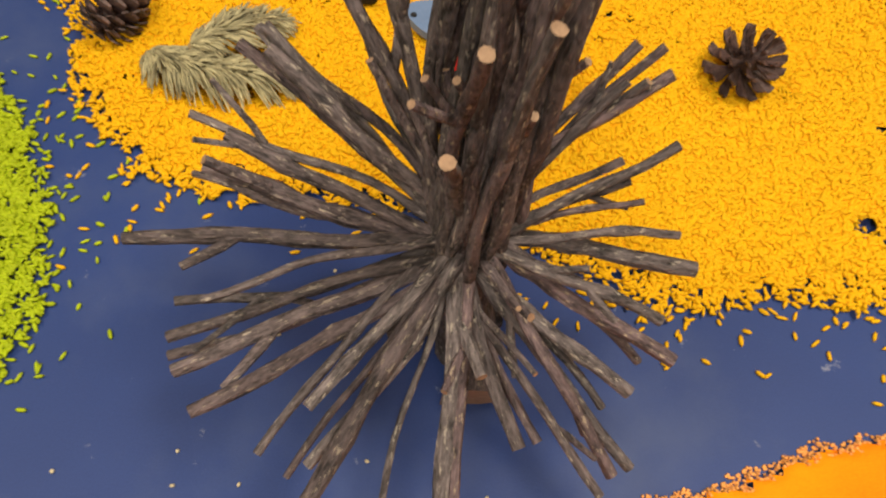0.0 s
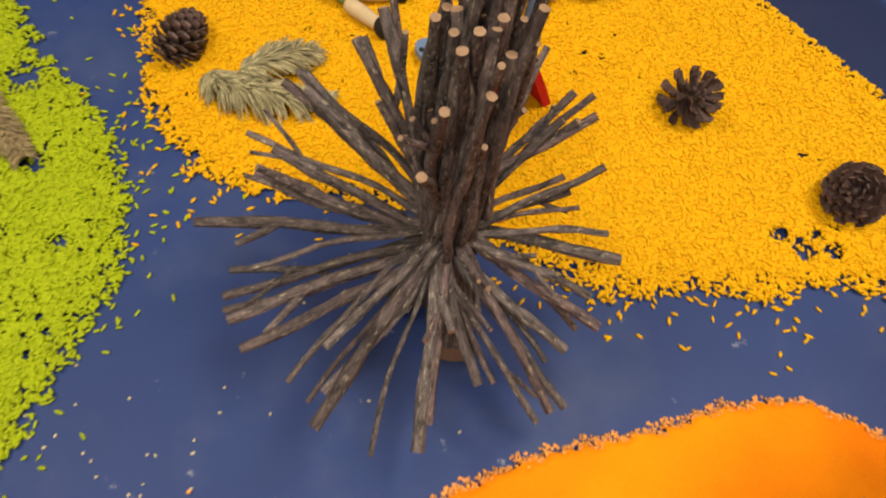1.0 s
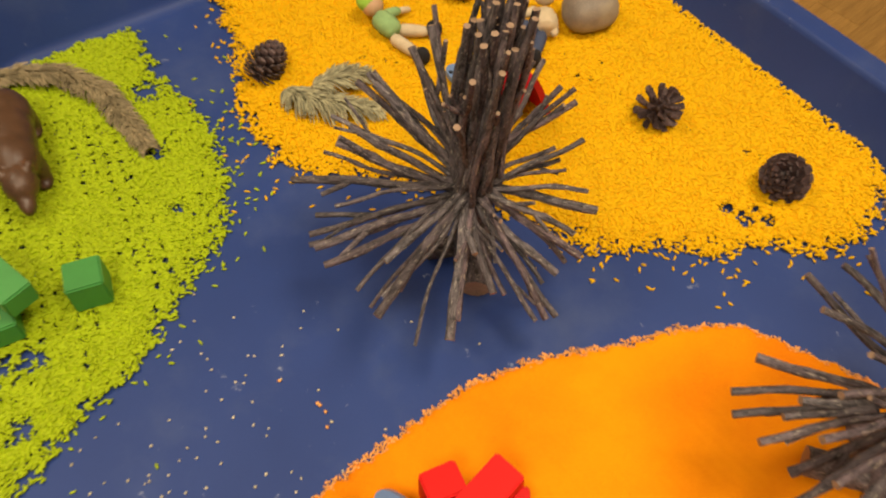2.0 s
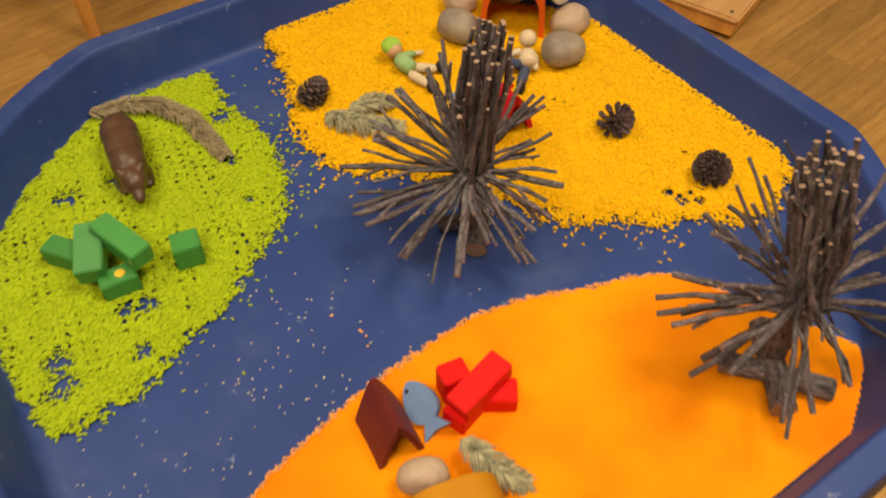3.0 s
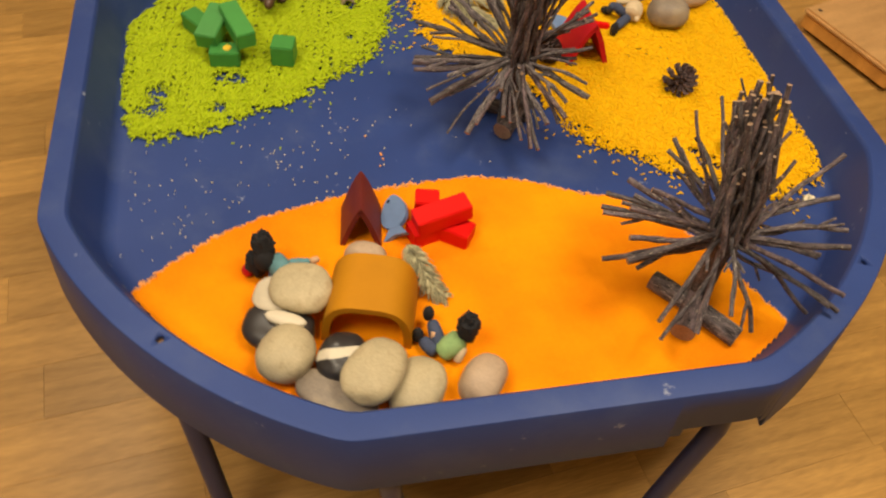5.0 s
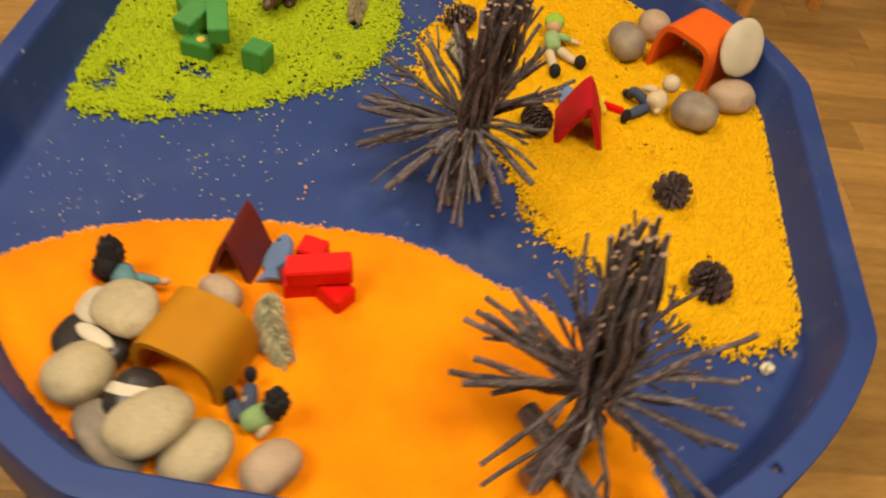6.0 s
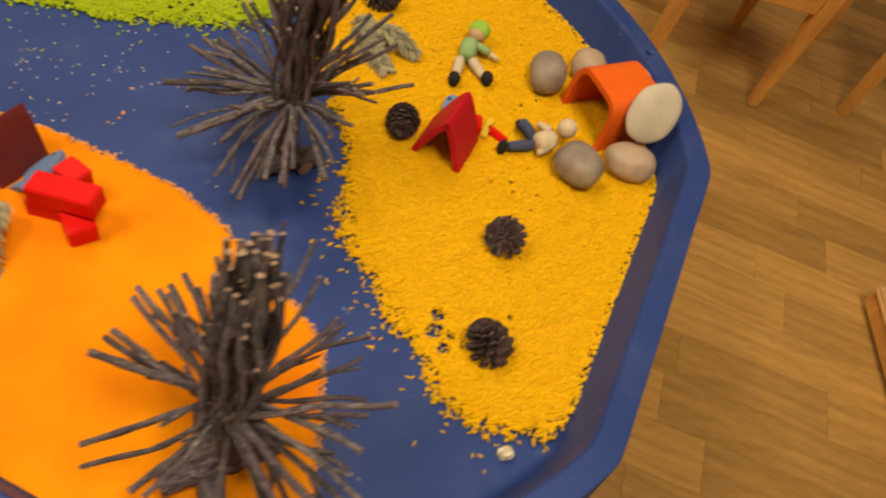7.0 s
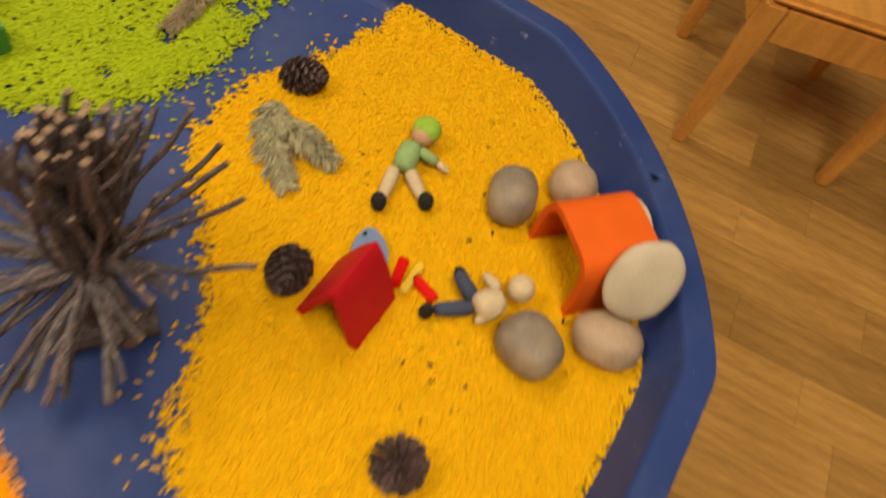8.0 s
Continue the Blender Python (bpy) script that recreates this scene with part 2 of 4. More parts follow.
def sheet(name, xs, ys, height, keep, mat):
    """A bed of loose material: a grid of the kept cells, with its height."""
    gx, gy = np.meshgrid(xs, ys)
    z, k = height(gx, gy), keep(gx, gy)
    nx = len(xs)
    verts = np.stack([gx.ravel(), gy.ravel(), z.ravel()], 1)
    ok = (k[:-1, :-1] & k[1:, :-1] & k[:-1, 1:] & k[1:, 1:])
    j, i = np.nonzero(ok)
    a = j * nx + i
    faces = np.stack([a, a + 1, a + nx + 1, a + nx], 1)
    used = np.unique(faces)
    remap = np.zeros(len(verts), int)
    remap[used] = np.arange(len(used))
    me = bpy.data.meshes.new(name)
    me.from_pydata(verts[used].tolist(), [], remap[faces].tolist())
    me.materials.append(mat)
    me.polygons.foreach_set("use_smooth", [True] * len(me.polygons))
    return new(name, me)


def grains(name, pos, length, width, mat, rng, tilt=0.5):
    """Many loose grains of rice, each a small spindle lying at its own angle."""
    n = len(pos)
    ring = [(math.cos(2 * math.pi * k / 5), math.sin(2 * math.pi * k / 5)) for k in range(5)]
    tpl = [(-0.5, 0, 0)] + [(-0.22, c * 0.5, s * 0.5) for c, s in ring] + [(0.25, c * 0.5, s * 0.5) for c, s in ring] + [(0.5, 0, 0)]
    tpl = np.array(tpl)
    fc = [(0, 1 + (k + 1) % 5, 1 + k) for k in range(5)] + [(11, 6 + k, 6 + (k + 1) % 5) for k in range(5)]
    fq = [(1 + k, 1 + (k + 1) % 5, 6 + (k + 1) % 5, 6 + k) for k in range(5)]
    L = length * rng.uniform(0.75, 1.2, n)
    W = width * rng.uniform(0.8, 1.2, n)
    yaw, pit = rng.uniform(0, 2 * np.pi, n), rng.normal(0, tilt, n)
    d = np.stack([np.cos(yaw) * np.cos(pit), np.sin(yaw) * np.cos(pit), np.sin(pit)], 1)
    u = np.stack([-np.sin(yaw), np.cos(yaw), np.zeros(n)], 1)
    w = np.cross(d, u)
    v = (pos[:, None] + tpl[None, :, :1] * (d * L[:, None])[:, None] + tpl[None, :, 1:2] * (u * W[:, None])[:, None]
         + tpl[None, :, 2:] * (w * W[:, None])[:, None]).reshape(-1, 3)
    off = np.arange(n)[:, None, None] * 12
    tris = (np.array(fc)[None] + off).reshape(-1, 3).tolist()
    quads = (np.array(fq)[None] + off).reshape(-1, 4).tolist()
    me = bpy.data.meshes.new(name)
    me.from_pydata(v.tolist(), [], tris + quads)
    me.materials.append(mat)
    me.polygons.foreach_set("use_smooth", [True] * len(me.polygons))
    return new(name, me)


# ---- room ----
ROOM = 3.2


def slab(name, sx, sy, sz, m, mat):
    bm = bmesh.new()
    box(bm, sx, sy, sz, m)
    return tagged(new(name, finish(bm, name, mat, False)), kind="structure")


floor = slab("floor", 2 * ROOM, 2 * ROOM, 0.1, pose(0, 0, FLOOR_Z - 0.056), FLOOR_MAT)
tagged(floor, "warm oak wooden strip floor with varied tones", "floor")
tagged(slab("ceiling", 2 * ROOM, 2 * ROOM, 0.1, pose(0, 0, 2.25), CEILING_MAT), "plain white painted ceiling", "ceiling")
for wall_name, wx, wy, lx, ly in (("wall_north", 0, ROOM + 0.05, 2 * ROOM, 0.1), ("wall_south", 0, -ROOM - 0.05, 2 * ROOM, 0.1),
                                  ("wall_east", ROOM + 0.05, 0, 0.1, 2 * ROOM + 0.2), ("wall_west", -ROOM - 0.05, 0, 0.1, 2 * ROOM + 0.2)):
    tagged(slab(wall_name, lx, ly, 2.6, pose(wx, wy, 0.9), WALL_MAT), "plain cream painted room wall", "wall")


# ---- tray ----
def tray_ring(apothem, z):
    """One level of the tray: four straight sides joined by four bowed ones, with softened corners."""
    pts, bow = [], apothem + BULGE
    for k in range(320):
        a = 2 * math.pi * k / 320
        d = (a % (math.pi / 2)) - math.pi / 4
        r = ((bow / apothem) ** -260 + math.cos(d) ** 260) ** (-1 / 260) * apothem * 1.0012
        pts.append((TRAY_X + r * math.cos(a), TRAY_Y + r * math.sin(a), z))
    return pts


RIM_Z, SKIRT_Z = 0.072, -0.024
PROFILE = ((0.20, 0.0), (0.436, 0.0), (0.444, 0.0015), (0.449, 0.006), (0.452, 0.012), (0.4665, 0.065), (0.4678, 0.0698), (0.4705, RIM_Z),
           (0.4935, RIM_Z), (0.4958, 0.0713), (0.4968, 0.0692), (0.5035, SKIRT_Z + 0.002), (0.5025, SKIRT_Z), (0.4985, SKIRT_Z), (0.4915, 0.062), (0.471, 0.064),
           (0.457, 0.010), (0.448, -0.006), (0.20, -0.006))


def build_tray():
    bm = bmesh.new()
    rings = [[bm.verts.new(p) for p in tray_ring(a, z)] for a, z in PROFILE]
    n = len(rings[0])
    for r0, r1 in zip(rings, rings[1:]):
        for k in range(n):
            bm.faces.new((r0[k], r0[(k + 1) % n], r1[(k + 1) % n], r1[k]))
    bm.faces.new(rings[0])
    bm.faces.new(rings[-1])
    ob = new("activity_tray", finish(bm, "activity_tray", TRAY_BLUE))
    cb = bmesh.new()
    for k in range(4):
        a = k * math.pi / 2
        bmesh.ops.create_cone(cb, cap_ends=True, segments=20, radius1=0.0045, radius2=0.0045, depth=0.03,
                              matrix=Matrix.Translation((TRAY_X + 0.521 * math.cos(a), TRAY_Y + 0.521 * math.sin(a), 0.069)))
        turn = Matrix.Rotation(a + math.pi / 4, 4, "Z")
        for side in (1,):
            r = bmesh.ops.create_cube(cb, size=1.0, matrix=Matrix.Translation((TRAY_X, TRAY_Y, 0)) @ turn @ pose(0.503, 0.168 * side, SKIRT_Z) @ Matrix.Diagonal((0.035, 0.112, 0.066, 1)))
            bmesh.ops.bevel(cb, geom=[e for e in {e for v in r["verts"] for e in v.link_edges} if abs((e.verts[0].co - e.verts[1].co).z) < 0.001
                                      and abs((turn.inverted() @ (e.verts[0].co - e.verts[1].co).to_4d()).x) > 0.02], offset=0.012, segments=4, affect="EDGES")
    cutter = new("cutter", finish(cb, "cutter", TRAY_BLUE))
    mod = ob.modifiers.new("cut", "BOOLEAN")
    mod.object, mod.operation, mod.solver = cutter, "DIFFERENCE", "EXACT"
    dg = bpy.context.evaluated_depsgraph_get()
    me = bpy.data.meshes.new_from_object(ob.evaluated_get(dg))
    bpy.data.objects.remove(ob)
    bpy.data.objects.remove(cutter)
    tray = thing("activity_tray", "blue plastic octagonal activity tray with a raised rim", "tray")
    for name, inner in (("basin", True), ("rim", False)):
        bm = bmesh.new()
        bm.from_mesh(me)
        gone = [f for f in bm.faces if (octagon(*f.calc_center_median()[:2], 0.4700) > 0) != inner]
        bmesh.ops.delete(bm, geom=gone, context="FACES")
        piece = bpy.data.meshes.new(name)
        bm.to_mesh(piece)
        bm.free()
        piece.materials.append(TRAY_BLUE)
        new(name, piece).parent = tray
    return tray


build_tray()


def build_stand():
    stand = thing("tray_stand", "dark blue tubular steel folding stand under the tray", "stand", pose(0, 0, FLOOR_Z))
    h = -FLOOR_Z
    for tx, ty, bx, by in ((0.480, -0.200, 0.462, -0.236), (0.230, -0.470, 0.250, -0.440), (-0.012, -0.515, 0.055, -0.545), (-0.430, -0.235, -0.480, -0.120),
                           (-0.470, 0.185, -0.360, 0.375), (-0.235, 0.440, -0.385, 0.295), (0.240, 0.440, 0.395, 0.300), (0.475, 0.190, 0.365, 0.380)):
        bm = bmesh.new()
        a, b = Vector((tx, ty, h - 0.020)), Vector((bx, by, 0.012))
        path = [Vector((tx * 0.9, ty * 0.9, h - 0.019)), a.lerp(b, 0.03)] + [a.lerp(b, t) for t in (0.1, 0.4, 0.7, 0.95)] + [b]
        tube(bm, path, [0.0115] * len(path), 12)
        leg = part("leg", bm, STEEL_BLUE, stand)
        bm = bmesh.new()
        tube(bm, [b.lerp(a, 0.08), b - Vector((0, 0, 0.008)), b - Vector((0, 0, 0.012))], [0.014, 0.0145, 0.012], 12)
        part("rubber_foot", bm, BLACK, leg, "black rubber foot")


build_stand()

# ---- loose fills ----
YELLOW_EDGE = [(-0.303, 0.338), (-0.26, 0.284), (-0.232, 0.235), (-0.213, 0.19), (-0.205, 0.155), (-0.17, 0.128), (-0.148, 0.10), (-0.10, 0.088), (-0.05, 0.09),
               (0.0, 0.09), (0.06, 0.085), (0.12, 0.066), (0.165, 0.048), (0.2, 0.05), (0.228, 0.063), (0.29, 0.067), (0.32, 0.083), (0.368, 0.082), (0.4, 0.098),
               (0.425, 0.125), (0.45, 0.177), (0.43, 0.235), (0.35, 0.315), (0.26, 0.405), (0.17, 0.475), (0.10, 0.49), (-0.08, 0.495), (-0.165, 0.482),
               (-0.205, 0.455), (-0.25, 0.41), (-0.305, 0.36)]
GREEN_EDGE = [(-0.36, 0.252), (-0.401, 0.217), (-0.441, 0.174), (-0.470, 0.134), (-0.487, 0.055), (-0.492, -0.012), (-0.482, -0.084), (-0.468, -0.168), (-0.406, -0.226),
              (-0.359, -0.273), (-0.304, -0.314), (-0.277, -0.316), (-0.261, -0.295), (-0.226, -0.255), (-0.217, -0.23), (-0.2, -0.186), (-0.18, -0.148),
              (-0.175, -0.102), (-0.172, -0.059), (-0.155, -0.003), (-0.177, 0.063), (-0.21, 0.115), (-0.25, 0.158), (-0.30, 0.187), (-0.345, 0.24)]
SAND_EDGE = [(-0.108, -0.50), (-0.102, -0.42), (-0.093, -0.372), (-0.073, -0.318), (-0.045, -0.27), (-0.012, -0.218), (0.045, -0.148), (0.09, -0.1), (0.145, -0.066),
             (0.2, -0.045), (0.25, -0.019), (0.3, -0.004), (0.35, -0.02), (0.42, -0.044), (0.486, -0.066), (0.51, -0.10), (0.51, -0.188), (0.19, -0.51)]
TRAY_FLOOR = 0.453


def bare(x, y, spots):
    """How thinly the bed is spread at the bare spots: 0 for full, 1 for bare."""
    out = np.zeros_like(x)
    for sx, sy, r in spots:
        d = np.hypot(x - sx, y - sy) + 0.25 * r * waves(x, y, 0.02, 5)
        out = np.maximum(out, np.clip(1.6 - d / r * 1.1, 0, 0.86))
    return out


def rice_bed(name, edge, spots, mats, count, seed, label, thick, heap, gappy):
    rng = np.random.RandomState(seed)

    def thin(x, y):
        """Bare spots and the many small gaps between the grains."""
        where = np.clip(0.5 + 0.9 * waves(x, y, 0.16, seed + 7), 0.15, 1.0)
        return np.maximum(bare(x, y, spots), np.clip((waves(x, y, 0.013, seed + 9) - gappy / where ** 0.5) * 5.0, 0, 0.93))

    x0, y0 = np.min(edge, 0) - 0.04
    x1, y1 = np.max(edge, 0) + 0.04

    def depth(x, y):
        d = inside(x, y, edge) + 0.008 * waves(x, y, 0.035, seed) + 0.006 * waves(x, y, 0.013, seed + 1)
        return np.minimum(d, octagon(x, y, TRAY_FLOOR + 0.004))

    def height(x, y):
        d = depth(x, y)
        bank = heap * np.exp(-np.clip(octagon(x, y, TRAY_FLOOR + 0.004), 0, 1) / 0.022) * np.clip(inside(x, y, edge) / 0.012 + 0.5, 0, 1)
        return bank + thick * np.clip(d / 0.025, 0.0, 1) ** 0.6 * (1 - thin(x, y)) * (1 + 0.2 * waves(x, y, 0.06, seed + 2)) * 0.9 + 0.0006

    bed = sheet(name, np.arange(x0, x1, 0.003), np.arange(y0, y1, 0.003), height,
                lambda x, y: (depth(x, y) > 0.009 + 0.004 * waves(x, y, 0.014, seed + 3)) & (thin(x, y) < 0.35), mats[1])
    tagged(bed, label, "rice", kind="stuff")
    p = np.stack([rng.uniform(x0, x1, count * 4), rng.uniform(y0, y1, count * 4)], 1)
    d = depth(p[:, 0], p[:, 1])
    chance = np.clip((d + 0.002) / 0.007, 0, 1) * (1 - thin(p[:, 0], p[:, 1])) ** 0.9
    chance = np.maximum(chance, 0.035 * np.exp(np.minimum(d, 0) / 0.014) * (d < 0.004))
    chance *= octagon(p[:, 0], p[:, 1], TRAY_FLOOR + 0.002) > 0
    p = p[rng.uniform(0, 1, len(p)) < chance][:count]
    z = np.maximum(0.0012, height(p[:, 0], p[:, 1]) + rng.uniform(-0.0002, 0.0006, len(p)) * (depth(p[:, 0], p[:, 1]) > 0.002) + 0.0003)
    g = grains(name + "_grains", np.column_stack([p, z]), 0.0064, 0.0023, mats[0], rng, 0.17)
    tagged(g, label, "rice", kind="stuff")


rice_bed("yellow_rice", YELLOW_EDGE, ((0.31, 0.108, 0.007), (0.292, 0.120, 0.006), (0.33, 0.112, 0.005), (0.318, 0.124, 0.004), (-0.145, 0.107, 0.006)), (YELLOW, YELLOW_BED), 42000, 11,
         "bright yellow dyed rice spread loosely on the tray", 0.008, 0.015, 0.74)
rice_bed("green_rice", GREEN_EDGE, ((-0.431, -0.023, 0.013), (-0.265, -0.153, 0.012), (-0.285, -0.165, 0.008), (-0.307, -0.265, 0.017), (-0.325, -0.242, 0.014), (-0.30, 0.16, 0.016), (-0.33, 0.13, 0.008),
         (-0.385, 0.02, 0.011), (-0.21, 0.02, 0.007), (-0.245, -0.21, 0.010), (-0.255, 0.08, 0.009)), (GREEN, GREEN_BED), 27000, 23, "lime green dyed rice spread thinly on the tray", 0.006, 0.006, 0.36)


def sand_bed():
    def depth(x, y):
        return np.minimum(inside(x, y, SAND_EDGE) + 0.0035 * waves(x, y, 0.022, 41) + 0.0028 * waves(x, y, 0.009, 42), octagon(x, y, TRAY_FLOOR))

    def height(x, y):
        d = depth(x, y)
        bank = 0.010 * np.exp(-np.clip(octagon(x, y, TRAY_FLOOR), 0, 1) / 0.007) * np.clip(inside(x, y, SAND_EDGE) / 0.02, 0, 1)
        return bank + 0.0075 * np.clip(d / 0.006, 0, 1) ** 0.5 * (1 + 0.16 * waves(x, y, 0.09, 43) + 0.09 * waves(x, y, 0.024, 44)) + 0.0004

    xs, ys = np.arange(-0.125, 0.50, 0.0025), np.arange(-0.50, 0.012, 0.0025)
    tagged(sheet("orange_sand", xs, ys, height, lambda x, y: depth(x, y) > 0, SAND), "smooth bright orange coloured sand spread on the tray", "sand", kind="stuff")
    rng = np.random.RandomState(7)
    p = np.stack([rng.uniform(-0.125, 0.50, 160000), rng.uniform(-0.50, 0.012, 160000)], 1)
    d = depth(p[:, 0], p[:, 1])
    ok = (d > -0.0035) & (d < 0.003) & (octagon(p[:, 0], p[:, 1], TRAY_FLOOR - 0.004) > 0)
    p = p[ok][:2600]
    z = height(p[:, 0], p[:, 1]) + 0.0004
    tagged(grains("orange_sand_crumbs", np.column_stack([p, z]), 0.0020, 0.0017, SAND_CRUMB, rng), "crumbs along the edge of the orange sand", "sand", kind="stuff")


sand_bed()


def scattered():
    """Grains and crumbs strewn over the bare blue floor of the tray."""
    rng = np.random.RandomState(3)

    def strewn(name, n, mat, centre, spread, length, width, label):
        p = rng.normal(0, 1, (n, 2)) * spread + centre
        ok = octagon(p[:, 0], p[:, 1], TRAY_FLOOR - 0.012) > 0
        p = p[ok]
        tagged(grains(name, np.column_stack([p, np.full(len(p), width * 0.5)]), length, width, mat, rng, 0.03), label, "grains", kind="stuff")

    strewn("stray_green_grains", 120, GREEN, (-0.19, 0.09), (0.035, 0.10), 0.0068, 0.0023, "stray green rice grains on the blue tray")
    strewn("stray_yellow_grains", 34, YELLOW, (0.23, 0.045), (0.08, 0.012), 0.0068, 0.0023, "stray yellow rice grains on the blue tray")
    strewn("stray_grains", 22, YELLOW, (-0.12, 0.07), (0.04, 0.02), 0.0068, 0.0023, "stray yellow rice grains on the blue tray")
    strewn("pale_crumbs", 120, CRUMB, (-0.075, -0.20), (0.08, 0.09), 0.0028, 0.0019, "pale crumbs strewn on the blue tray floor")
    strewn("orange_crumbs", 5, SAND_CRUMB, (-0.042, -0.148), (0.020, 0.012), 0.0036, 0.0028, "small orange sand clumps on the blue tray")
    strewn("rim_crumbs", 60, CRUMB, (-0.15, -0.36), (0.05, 0.05), 0.0022, 0.0016, "pale crumbs near the tray edge")


scattered()


# ---- twig trees ----
def twig(name, parent, hub, az, el, length, r0, rng, side=0, gnarl=1.0):
    a, e = radians(az), radians(el)
    d = Vector((math.cos(a) * math.cos(e), math.sin(a) * math.cos(e), math.sin(e)))
    u = d.orthogonal().normalized()
    w = d.cross(u)
    n = 13
    b1, b2, ph = gnarl * rng.uniform(-0.07, 0.07), gnarl * rng.uniform(-0.06, 0.06), rng.uniform(0, 6)
    tip = Vector(hub) + d * (length + 0.004)
    start = Vector(hub) + d * rng.uniform(-0.016, 0.004) + u * rng.uniform(-0.007, 0.007) + w * rng.uniform(-0.007, 0.007)
    d, length = (tip - start).normalized(), (tip - start).length
    u = d.orthogonal().normalized()
    w = d.cross(u)
    path, radii = [], []
    for i in range(n):
        t = i / (n - 1)
        p = start + d * (length * t) + u * length * math.sin(math.pi * t) * (b1 + 0.022 * gnarl * math.sin(8 * t + ph)) + w * length * math.sin(math.pi * t) * (b2 + 0.022 * gnarl * math.cos(7 * t + ph))
        path.append(p)
        knot = 1.22 if i in (3, 6, 9) and rng.random() < 0.5 else 1.0
        radii.append(r0 * (0.86 - 0.06 * t) * knot * rng.uniform(0.95, 1.05))
    bm = bmesh.new()
    tube(bm, path, radii, 10, 0, 1, 0.10, rng)
    for _ in range(side):
        i = rng.choice((4, 6, 8, 9))
        s = (d * 0.75 + (u * rng.uniform(-1, 1) + w * rng.uniform(-1, 1)).normalized() * 0.6).normalized()
        q = path[i]
        far = rng.uniform(0.12, 0.26) * length
        bow = d * far * 0.18
        tube(bm, [q, q + s * far * 0.35, q + s * far * 0.7 + bow * 0.5, q + s * far + bow], [r0 * 0.66, r0 * 0.62, r0 * 0.56, r0 * 0.5], 7, 0, 1, 0.06, rng)
    m = Matrix.Translation(start) @ d.to_track_quat("Z", "Y").to_matrix().to_4x4()
    bm.transform(m.inverted())
    ob = part(name, bm, [BARK, CUT], parent)
    ob.matrix_basis = m
    return ob


def log(parent, a, b, r, rng, name="base_log"):
    bm = bmesh.new()
    a, b = Vector(a), Vector(b)
    path = [a.lerp(b, t) + Vector((0, 0, 0.0015 * math.sin(5 * t))) for t in (0, 0.2, 0.4, 0.6, 0.8, 1)]
    tube(bm, path, [r * rng.uniform(0.92, 1.05) for _ in path], 12, 0, 1, 0.05, rng)
    m = Matrix.Translation(a) @ (b - a).to_track_quat("Z", "Y").to_matrix().to_4x4()
    bm.transform(m.inverted())
    ob = part(name, bm, [BARK, CUT], parent)
    ob.matrix_basis = m
    return ob


def twig_tree(hub, rows, lean, bundle, seed, label):
    rng = random.Random(seed)
    tree = thing("twig_tree", label, "model tree", pose(hub[0], hub[1], 0), "twig trees")
    top = (0, 0, hub[2])
    for az, el, cm, mm in rows:
        twig("twig", tree, top, az + rng.uniform(-1, 1), el, cm / 100 - 0.004, mm / 1000, rng, rng.choice((0, 0, 1, 1, 2)) if mm < 3.7 else rng.choice((0, 0, 1)), 0.45 if mm > 3 else 0.8)
    for k in range(bundle):
        a = 2.4 * k
        ro = 0.003 + 0.014 * math.sqrt(k / bundle)
        foot = (ro * math.cos(a), ro * math.sin(a) , hub[2] + rng.uniform(-0.012, 0.006))
        dx, dy = lean[0] + 0.042 * math.cos(a) * (k / bundle), lean[1] + 0.042 * math.sin(a) * (k / bundle)
        twig("upright_twig", tree, foot, math.degrees(math.atan2(dy, dx)), math.degrees(math.atan2(1, math.hypot(dx, dy))), rng.uniform(0.78, 1.0) * lean[2], rng.uniform(0.0022, 0.0036), rng, rng.choice((0, 0, 1, 2)))
    return tree, rng


TREE_A = (0.062, 0.015, 0.105)
LOW_A = ((-172, 0, 14.1, 3.8), (-149, -9, 13.0, 4.0), (-155, -15, 13.6, 2.8), (-158, -13, 13.3, 3.2), (-162, -9, 12.5, 2.6), (-138, -7, 12.9, 3.8), (-123, -3, 9.4, 3.2),
         (-126, -14, 12.0, 2.2), (-118, -16, 11.1, 3.0), (-122, -22, 12.2, 2.0), (-68, -17, 8.8, 3.6), (-60, -23, 8.9, 2.4), (-45, -27, 11.9, 3.4), (-40, -27, 12.2, 3.2),
         (-30, -21, 9.6, 3.8), (-36, -28, 9.5, 2.4), (-16, -27, 9.8, 2.8), (-18, -14, 10.2, 4.0), (-14, -8, 8.9, 3.0))
LOW_A2 = ((-55, 17, 5.2, 2.4), (4, -8, 10.3, 4.6), (-112, -8, 12.9, 4.2), (-99, -25, 13.1, 1.8), (-87, -20, 12.2, 4.8), (-84, -19, 10.7, 3.4), (-54, -17, 11.7, 2.4))
MID_A = ((12, -3, 9.4, 2.4), (16, 11, 7.6, 1.8), (24, 12, 7.4, 2.4), (27, 20, 7.3, 2.4), (23, 22, 9.5, 2.8), (32, 38, 10.5, 3.0), (41, 36, 11.0, 2.6), (34, 45, 9.2, 2.2),
         (31, 42, 9.7, 2.2), (-152, 8, 10.8, 2.0), (169, -7, 13.2, 2.2), (177, 13, 11.0, 4.2), (171, 19, 10.5, 3.6), (169, 17, 12.2, 2.4), (153, 21, 12.3, 3.6), (159, 37, 10.9, 3.8))
